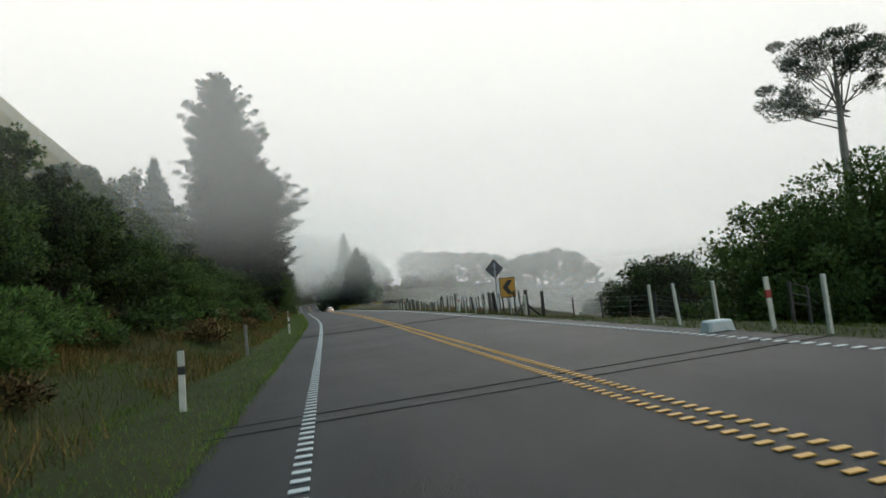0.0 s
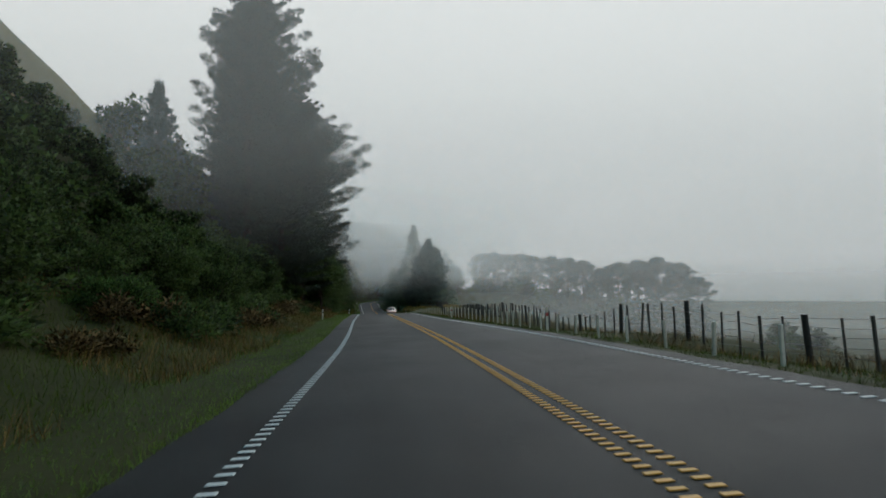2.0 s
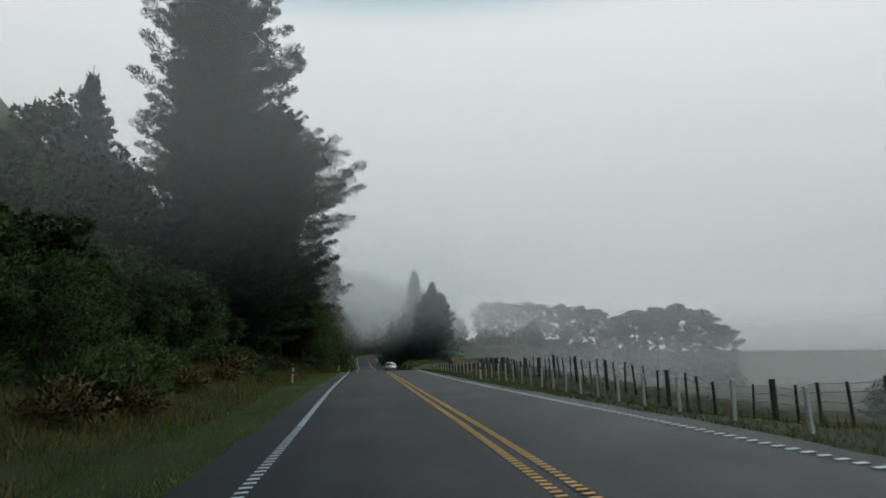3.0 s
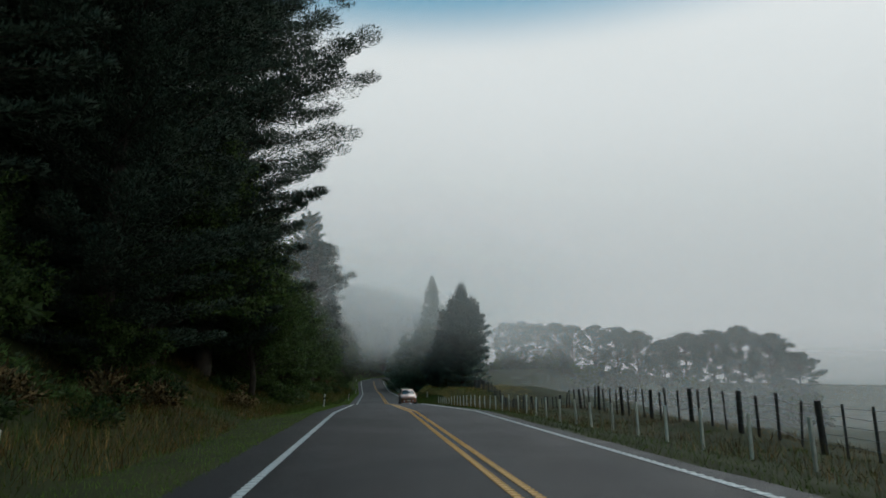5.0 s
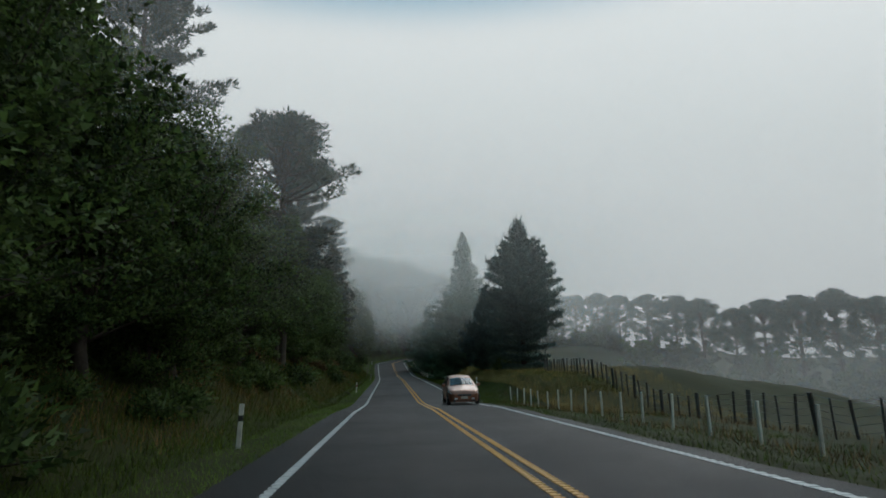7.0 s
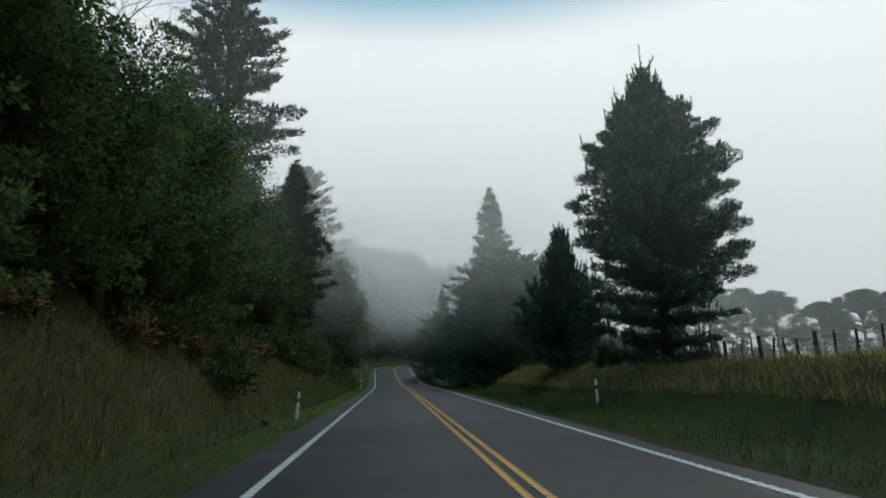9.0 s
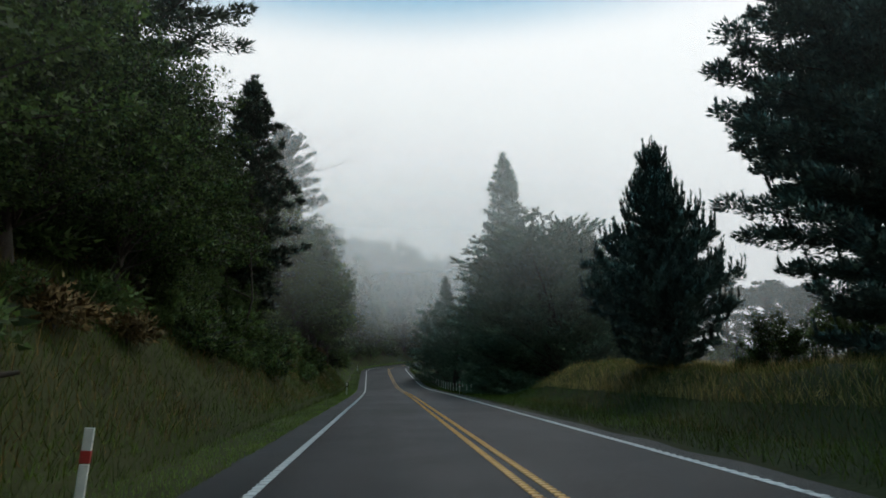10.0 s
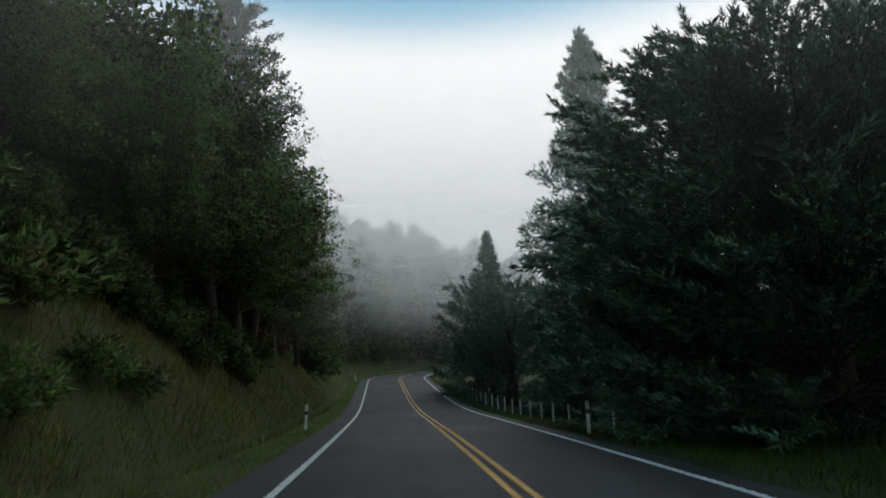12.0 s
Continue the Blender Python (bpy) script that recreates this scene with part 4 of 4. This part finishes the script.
def build_fence():
    f = thing("post_and_wire_fence", 0, 0, 0, "weathered dark post, batten and wire farm fence", "fence")
    thick = [round_mesh("post", 0.085, 0.08, 1.55, M_POSTD, -0.25, 8, i) for i in range(2)]
    thin = [box_mesh("batten", 0.075, 0.055, 1.28, M_POSTD, -0.04, 0.004) for i in range(2)]
    tops, k, y = [], 0, 27.6
    while y < 214:
        x = fence_x(y)
        z = float(ground_z(x, y))
        big = k % (6 if y < 75 else 4) == 0
        ob = new("post" if big else "batten", (thick if big else thin)[k % 2])
        ob.parent = f
        ob.location = (x + rng.normal() * 0.03, y, z)
        ob.rotation_euler = (rng.normal() * 0.03, rng.normal() * 0.045 - (0.10 if y < 45 and not big else 0.02), rng.random())
        ob.scale = (1, 1, 0.94 + 0.1 * rng.random())
        tops.append((x, y, z))
        y += 0.98 + rng.normal() * 0.07
        k += 1
    for h in (0.28, 0.52, 0.74, 0.96, 1.16):
        V, F = [], []
        pts = [(x - 0.04, y, z + h + rng.normal() * 0.012) for x, y, z in tops]
        tube(V, F, pts, [0.006] * len(pts), 4)
        part("wire", mesh_of("wire", V, F, M_WIRE), f, "galvanised fence wire")
    return f


build_fence()


def rail(name, a, b, r, mat, parent, label=""):
    V, F = [], []
    tube(V, F, [a, tuple((np.array(a) + b) / 2), b], [r, r, r], 6)
    return part(name, mesh_of(name, V, F, mat), parent, label)


def strainer():
    x, y = 8.17, 27.0
    z = float(ground_z(x, y))
    t = thing("strainer_post", x, y, z, "white-painted strainer post with dark diagonal stays", "post")
    part("post", box_mesh("post", 0.13, 0.12, 1.2, M_POSTW, -0.15, 0.015), t, "flaking white post")
    for s in (-1, 1):
        rail("stay", (0.05 * s, 0.0, 0.62), (0.85 * s, 0.25 * s, -0.03), 0.055, M_POSTD, t, "dark diagonal stay")


strainer()


def side_fence():
    f = thing("field_fence", 0, 0, 0, "dark post and wire fence running into the field", "fence")
    tops = []
    for k in range(16):
        x, y = 9.2 + k * 1.7, 27.4 + k * 0.35
        z = float(ground_z(x, y))
        ob = new("post", bpy.data.meshes["post"] if k % 4 == 0 else bpy.data.meshes["batten"])
        ob.parent = f
        ob.location = (x, y, z)
        ob.rotation_euler = (rng.normal() * 0.04, rng.normal() * 0.05, rng.random())
        tops.append((x, y, z))
    for h in (0.35, 0.65, 0.95, 1.15):
        V, F = [], []
        tube(V, F, [(x, y, z + h) for x, y, z in tops], [0.006] * len(tops), 4)
        part("wire", mesh_of("wire", V, F, M_WIRE), f, "galvanised fence wire")


def yard_rails():
    f = thing("yard_rail_fence", 0, 0, 0, "dark timber yard rails on posts beside the road", "fence")
    pts = [(9.2 + 2.0 * k, 12.2 + 1.6 * k) for k in range(6)]
    last = None
    for x, y in pts:
        z = float(ground_z(x, y))
        ob = part("post", box_mesh("post", 0.075, 0.075, 1.2, M_POSTD, -0.15, 0.01), f, "dark weathered post")
        ob.location = (x, y, z)
        if last:
            for h in (0.55, 0.78, 1.02):
                rail("rail", (last[0], last[1], last[2] + h), (x, y, z + h), 0.014, M_POSTD, f, "thin dark rail")
        last = (x, y, z)


side_fence()
yard_rails()


def plate(name, pts, thick, mat):
    """A flat plate in the x-z plane, from its corner points, with a true thickness."""
    bm = bmesh.new()
    vs = [bm.verts.new((x, 0, z)) for x, z in pts]
    f = bm.faces.new(vs)
    r = bmesh.ops.extrude_face_region(bm, geom=[f])
    for v in r["geom"]:
        if isinstance(v, bmesh.types.BMVert):
            v.co.y += thick
    bmesh.ops.recalc_face_normals(bm, faces=bm.faces[:])
    me = bpy.data.meshes.new(name)
    bm.to_mesh(me)
    bm.free()
    me.materials.append(mat)
    return me


def rounded(w, h, r=0.05, n=4):
    out = []
    for cx, cz, a0 in ((w / 2 - r, h / 2 - r, 0), (-w / 2 + r, h / 2 - r, 90), (-w / 2 + r, -h / 2 + r, 180), (w / 2 - r, -h / 2 + r, 270)):
        for k in range(n + 1):
            a = radians(a0 + 90 * k / n)
            out.append((cx + r * math.cos(a), cz + r * math.sin(a)))
    return out


def signs():
    x, y = 8.30, 31.4
    z = float(ground_z(x, y))
    t = thing("warning_sign", x, y, z, "diamond road sign seen from its grey back", "road sign", turn=0.05)
    part("pole", round_mesh("pole", 0.033, 0.033, 2.75 - z, M_POLE, -0.2), t, "galvanised pole")
    d = part("diamond_plate", plate("diamond_plate", [(a - b, a + b) for a, b in ((x1, z1) for x1, z1 in [(p[0] * 0.7071, p[1] * 0.7071) for p in rounded(0.76, 0.76, 0.06)])], 0.006, M_BACK), t, "dark grey sign back")
    d.location = (0, 0.045, 2.24 - z)
    for h in (-0.16, 0.16):
        b = part("bracket", box_mesh("bracket", 0.30, 0.012, 0.035, M_POLE, 0, 0.002), t)
        b.location = (0, 0.036, 2.22 - z + h)
    x, y = 8.55, 30.3
    z = float(ground_z(x, y))
    c = thing("curve_chevron_sign", x, y, z, "yellow board with a black chevron pointing along the bend", "road sign", turn=0.06)
    p = part("pole", round_mesh("pole", 0.035, 0.035, 1.6 - z, M_POLE, -0.2), c, "galvanised pole")
    p.location = (0.08, 0.05, 0)
    e = part("border", plate("border", rounded(0.88, 1.04, 0.07), 0.012, M_BLACK), c, "black border")
    e.location = (0, 0, 1.19 - z)
    g = part("board", plate("board", rounded(0.80, 0.96, 0.05), 0.008, M_SIGN), c, "yellow-orange board")
    g.location = (0, -0.012, 1.19 - z)
    k = part("chevron", plate("chevron", [(-0.30, 0.0), (0.02, 0.38), (0.30, 0.38), (0.0, 0.0), (0.30, -0.38), (0.02, -0.38)], 0.005, M_BLACK), c, "black chevron")
    k.location = (0, -0.018, 1.19 - z)


signs()

p, a = on_road(9.4, 3.6)
blk = tagged(new("kerb_block", box_mesh("kerb_block", 0.55, 0.32, 0.26, M_CONC, -0.08, 0.03, 0.8)), "white-painted concrete block at the road edge", "block")
blk.location = (p.x, p.y, p.z)
x, y = -3.9, 22.6
old = tagged(new("old_fence_post", box_mesh("old_fence_post", 0.11, 0.09, 1.25, M_GREYW, -0.2, 0.015, 0.9)), "single old grey wooden post in the long grass", "post")
old.location = (x, y, float(ground_z(x, y)))


def tube_across(y, skew):
    V, F = [], []
    pts = []
    for q in np.linspace(-4.4, 3.8, 24):
        v, a = on_road(y + skew * q, q, 0.009)
        pts.append(tuple(v))
    tube(V, F, pts, [0.0065] * len(pts), 6)
    tagged(new("counter_hose", mesh_of("counter_hose", V, F, M_RUBBER, True)), "thin black rubber traffic-counter hose across the road", "hose", "counter hoses")


for y, sk in ((7.1, 0.0), (7.65, 0.0), (26.6, -0.15), (27.2, -0.15)):
    tube_across(y, sk)


def fallen_branch(x, y, L, turn):
    z = float(ground_z(x, y))
    t = thing("fallen_branch", x, y, z, "dark fallen branch lying on the grass bank", "branch", turn=turn)
    V, F = [], []
    tube(V, F, [(-L / 2, 0, 0.10), (-L / 5, 0.06, 0.16), (L / 5, -0.05, 0.12), (L / 2, 0.08, 0.18)], [0.06, 0.07, 0.06, 0.03], 7)
    tube(V, F, [(L / 6, 0, 0.13), (L / 4, 0.25, 0.28), (L / 3, 0.4, 0.42)], [0.035, 0.025, 0.012], 5)
    part("limb", mesh_of("limb", V, F, M_BARK, True), t)


fallen_branch(-4.3, 169.6, 1.3, 0.5)
fallen_branch(-2.7, 165.6, 0.5, 2.0)


# ---- the approaching car ----
def car():
    paint = material("copper orange car paint", (0.22, 0.075, 0.035), (0.28, 0.10, 0.05), 2, 0.35, 0, 20)
    paint.node_tree.nodes["Principled BSDF"].inputs["Metallic"].default_value = 0.4
    paint.node_tree.nodes["Principled BSDF"].inputs["Coat Weight"].default_value = 0.6
    glass = material("dark car glass", (0.012, 0.014, 0.016), (0.02, 0.022, 0.025), 2, 0.05, 0, 20)
    lamp = material("clear headlamp", (0.5, 0.5, 0.5), (0.75, 0.75, 0.75), 4, 0.15, 0, 20)
    rim = material("alloy rim", (0.35, 0.35, 0.36), (0.5, 0.5, 0.5), 4, 0.35, 0, 20)
    rim.node_tree.nodes["Principled BSDF"].inputs["Metallic"].default_value = 0.9
    x, y = 4.80, 147.0
    z = float(line_z(y)) + 0.005
    t = thing("minivan", x, y, z, "copper orange minivan coming along the other lane", "car", turn=0.0)
    # the shell along its length, nose towards -y: half width, belt height, roof height, roof half width
    at = (-2.18, -2.12, -1.95, -1.60, -1.20, -0.80, -0.30, 0.30, 1.20, 1.75, 2.00, 2.12)
    half = (0.50, 0.66, 0.78, 0.84, 0.86, 0.865, 0.865, 0.865, 0.86, 0.84, 0.80, 0.70)
    belt = (0.58, 0.66, 0.76, 0.87, 0.95, 0.99, 1.01, 1.03, 1.07, 1.10, 1.10, 1.00)
    roof = (0.62, 0.72, 0.84, 0.95, 1.05, 1.27, 1.50, 1.60, 1.59, 1.52, 1.34, 1.08)
    crown = (0.40, 0.55, 0.66, 0.70, 0.70, 0.64, 0.60, 0.60, 0.59, 0.57, 0.56, 0.54)

    def shell(py, u, side, out=0.0):
        """A point of the shell: u runs from the sill (0) over the belt (3) and the roof edge (5) to the middle of the roof (6)."""
        w, bz, rz, cw = (float(np.interp(py, at, k)) for k in (half, belt, roof, crown))
        xs = (w * 0.93, w * 0.99, w, w * 0.985, (w + cw) / 2, cw, 0.0)
        zs = (0.24, 0.40, 0.66, bz, bz + (rz - bz) * 0.55, rz - 0.05 * min(1.0, (rz - bz) * 4), rz + 0.02)
        px, pz = float(np.interp(u, range(7), xs)), float(np.interp(u, range(7), zs))
        return (side * (px + out * (u < 5.6)), py - out * 0.6 * (py < -0.3), pz + out * (u > 3.5))

    def patch(name, y0, y1, u0, u1, sides, mat, out, label="", ny=10, nu=6, parent=None, slant=0.0):
        V, F = [], []
        for side in sides:
            base = len(V)
            for i in range(ny + 1):
                for k in range(nu + 1):
                    f = k / nu
                    V.append(shell(y0 + (y1 - y0) * i / ny + slant * f * (1 - i / ny), u0 + (u1 - u0) * f, side, out))
            for i in range(ny):
                for k in range(nu):
                    q = base + i * (nu + 1) + k
                    F.append((q, q + 1, q + nu + 2, q + nu + 1))
        return part(name, mesh_of(name, V, F, mat, True), parent or t, label)
    patch("body", -2.18, 2.12, 0.0, 6.0, (-1, 1), paint, 0.0, "copper orange body", 60, 36)
    for y0 in (-2.18, 2.12):
        V = [shell(y0, u, 1) for u in np.linspace(0, 6, 13)] + [shell(y0, u, -1) for u in np.linspace(6, 0, 13)]
        part("end_panel", mesh_of("end_panel", V, [tuple(range(len(V)))], paint), t)
    under = [shell(py, 0, 1) for py in at] + [shell(py, 0, -1) for py in at[::-1]]
    part("underbody", mesh_of("underbody", under, [tuple(range(len(under)))], M_BLACK), t, "dark underbody")
    patch("windscreen", -1.14, -0.36, 5.05, 6.0, (-1, 1), glass, 0.008, "dark sloping windscreen", 10, 6)
    patch("rear_window", 1.78, 2.02, 4.6, 6.0, (-1, 1), glass, 0.008, "dark rear window", 6, 6)
    for s in (-1, 1):
        patch("side_window", -0.78, 0.30, 3.12, 4.75, (s,), glass, 0.010, "dark side window", slant=0.52)
        patch("side_window", 0.38, 1.12, 3.12, 4.75, (s,), glass, 0.010, "dark side window")
        patch("side_window", 1.20, 1.72, 3.2, 4.7, (s,), glass, 0.010, "dark side window")
        patch("belt_trim", -0.85, 1.75, 2.98, 3.08, (s,), M_BLACK, 0.012, "black belt trim", 20, 1)
        patch("headlamp", -2.10, -1.62, 2.35, 3.05, (s,), lamp, 0.010, "swept-back clear headlamp", 8, 4)
        patch("tail_lamp", 1.92, 2.10, 2.3, 3.6, (s,), M_RED, 0.010, "red tail lamp", 4, 4)
        m = part("mirror", box_mesh("mirror", 0.20, 0.11, 0.15, paint, 0, 0.035), t, "copper orange door mirror")
        m.location = (s * 0.97, -0.62, 1.00)
        for wy in (-1.38, 1.32):
            # No arch is cut: a black disc on the body paints its shade.
            V, F = [], []
            tube(V, F, [(s * 0.852, wy, 0.33), (s * 0.872, wy, 0.33)], [0.385, 0.37], 24)
            F.append(tuple(range(24, 48)))
            part("wheel_arch", mesh_of("wheel_arch", V, F, M_BLACK), t, "black disc painting the shaded gap round the wheel")
            V, F = [], []
            tube(V, F, [(s * 0.70, wy, 0.31), (s * 0.86, wy, 0.31), (s * 0.885, wy, 0.31)], [0.31, 0.31, 0.28], 24)
            F.append(tuple(range(48, 72)))
            w = part("wheel", mesh_of("wheel", V, F, M_RUBBER), t, "black tyre")
            V, F = [], []
            tube(V, F, [(s * 0.87, wy, 0.31), (s * 0.895, wy, 0.31)], [0.2, 0.17], 16)
            F.append(tuple(range(16, 32)))
            part("rim", mesh_of("rim", V, F, rim), w, "alloy rim")
    g = part("grille", box_mesh("grille", 0.72, 0.05, 0.09, M_BLACK, 0, 0.01), t, "black slatted grille")
    g.location = (0, -2.17, 0.54)
    p = part("number_plate", box_mesh("number_plate", 0.36, 0.02, 0.12, M_POSTW, 0, 0.004), t, "pale number plate")
    p.location = (0, -2.215, 0.40)
    u = part("bumper", box_mesh("bumper", 1.20, 0.12, 0.12, M_BLACK, 0, 0.03), t, "black lower bumper")
    u.location = (0, -2.12, 0.24)
    for s in (-1, 1):
        f = part("fog_lamp", box_mesh("fog_lamp", 0.16, 0.04, 0.09, lamp, 0, 0.02), t, "round fog lamp")
        f.location = (s * 0.46, -2.19, 0.36)
        for dy in (-0.95, 0.32, 1.05):
            d = part("door_seam", box_mesh("door_seam", 0.006, 0.014, 0.58, M_BLACK, 0, 0), t, "dark door seam")
            d.location = (s * 0.866, dy, 0.40)
        for dy in (0.12, 0.95):
            d = part("door_handle", box_mesh("door_handle", 0.03, 0.16, 0.03, M_BLACK, 0, 0.006), t, "dark door handle")
            d.location = (s * 0.865, dy, 0.86)
        k = part("wiper", box_mesh("wiper", 0.55, 0.02, 0.02, M_BLACK, 0, 0.004), t, "black wiper")
        k.location = (s * 0.30 - 0.05, -1.12, 1.09)
        k.rotation_euler = (0, 0.10, 0)


car()

# ---- grass ----
def scatter(n, y0, y1, d0, d1, side, seed, power=1.0):
    r = np.random.default_rng(seed)
    ys = y0 + (y1 - y0) * r.random(n)
    d = d0 + (d1 - d0) * r.random(n) ** power
    q = np.where(side < 0, -4.25 - d - 0.25 * smooth(45, 80, ys), 3.75 + d - 0.3 * smooth(45, 80, ys))
    return line_x(ys) + q, ys


def clumped(xs, ys, s, level, seed):
    keep = ripple(xs, ys, s, seed) > level
    return xs[keep], ys[keep]


def grass(name, n, y0, y1, d0, d1, side, h, w, mat, seed, label, power=1.0, level=None):
    xs, ys = scatter(n, y0, y1, d0, d1, side, seed, power)
    if level is not None:
        xs, ys = clumped(xs, ys, 0.12, level, seed)
    tagged(new(name, blades(name, xs, ys, h, w, mat, seed)), label, "grass", "roadside grass", "stuff")


grass("verge_grass", 60000, 2, 112, -0.12, 2.3, -1, 0.085, 0.007, M_VERGE, 1, "short damp bright green verge grass", 1.25)
grass("verge_grass", 26000, 2, 110, 1.5, 4.5, -1, 0.12, 0.006, M_BLADE, 21, "short damp green verge grass")
grass("verge_grass", 62000, 110, 235, -0.12, 2.0, -1, 0.10, 0.008, M_VERGE, 2, "short damp bright green verge grass", 1.25)
grass("dry_grass", 84000, 6, 112, 1.5, 9.0, -1, 0.36, 0.0055, M_DRY, 3, "tall dry orange-brown grass below the bushes", 0.9, -0.35)
grass("long_grass", 44000, 4, 112, 1.8, 9.0, -1, 0.30, 0.007, M_BLADE, 13, "long green grass below the bushes", 0.9)
grass("long_grass", 150000, 110, 238, 1.0, 8.5, -1, 0.26, 0.0085, M_BLADE, 4, "long green grass on the steep bank", 1.0)
grass("dry_grass", 86000, 110, 235, 1.5, 9.0, -1, 0.34, 0.0055, M_DRY, 5, "tall dry orange-brown grass on the bank", 1.0, -0.2)
grass("verge_grass", 60000, 2, 150, -0.1, 5.5, 1, 0.11, 0.007, M_BLADE, 6, "short green verge grass by the fence")
grass("dry_grass", 36000, 20, 150, 1.2, 9.0, 1, 0.30, 0.0055, M_DRY, 7, "dry grass along the fence line", 1.0, -0.2)
grass("long_grass", 65000, 148, 212, 0.3, 9.0, 1, 0.24, 0.008, M_BLADE, 8, "long grass on the cut bank")
grass("dry_grass", 24000, 148, 205, 1.5, 9.0, 1, 0.26, 0.005, M_DRY, 18, "brown weeds and dry stalks on the cut bank", 1.0, 0.1)
grass("dry_grass", 30000, 142, 199, 3.6, 14.0, 1, 0.36, 0.006, M_GOLD, 9, "dry seeding grass along the top of the bank", 1.7)
grass("verge_grass", 26000, 208, 270, -0.1, 4.0, 1, 0.12, 0.009, M_BLADE, 10, "short green verge grass by the posts")
grass("verge_grass", 40000, 235, 300, -0.15, 5.0, -1, 0.14, 0.012, M_VERGE, 11, "bright green verge grass before the bend")


# ---- painted lines: a thin worn base and raised ribs ----
def rib_mesh(w, l, mat):
    return box_mesh("rib", w, l, 0.009, mat, 0.002, 0.0015, 0.9)


for name, fq, w, mat, lab in (("edge_line", left_q, 0.15, M_WHITE, "white ribbed edge line"), ("edge_line", right_q, 0.15, M_WHITE, "white ribbed edge line"),
                              ("centre_line", lambda y: -0.13 + 0 * y, 0.125, M_YELLOW, "yellow ribbed no-passing line"), ("centre_line", lambda y: 0.13 + 0 * y, 0.125, M_YELLOW, "yellow ribbed no-passing line")):
    ln = part(name, strip(name, 62, 318, lambda y: fq(y) - w * (0.4 if mat is M_WHITE else 0.28), lambda y: fq(y) + w * (0.4 if mat is M_WHITE else 0.28), 0.005, mat, 0.5, 0.006), road, lab)
    rib = rib_mesh(w * 1.05, 0.09 if mat is M_WHITE else 0.065, mat)
    y, k = 2.0, 0
    while y < 74 and k < 290:
        v, a = on_road(y, float(fq(np.array(y))), 0.004)
        ob = new("rib", rib)
        ob.parent = ln
        ob.location = v
        ob.rotation_euler = (0, -float(math.atan(bank(y))), a)
        y += 0.255 if mat is M_WHITE else 0.18
        k += 1
    V, F = [], []
    while y < 215:
        v, a = on_road(y, float(fq(np.array(y))), 0.012)
        b = len(V)
        for sx, sy in ((-1, -1), (1, -1), (1, 1), (-1, 1)):
            V.append((v.x + sx * w * 0.5, v.y + sy * (0.045 if mat is M_WHITE else 0.032), v.z))
        for sx, sy in ((-1, -1), (1, -1), (1, 1), (-1, 1)):
            V.append((v.x + sx * w * 0.53, v.y + sy * (0.05 if mat is M_WHITE else 0.036), v.z - 0.01))
        F += [(b, b + 1, b + 2, b + 3), (b, b + 4, b + 5, b + 1), (b + 2, b + 6, b + 7, b + 3)]
        y += 0.255 if mat is M_WHITE else 0.18
    r = part("ribs", mesh_of("ribs", V, F, mat), ln)
    tagged(r, kind="stuff")
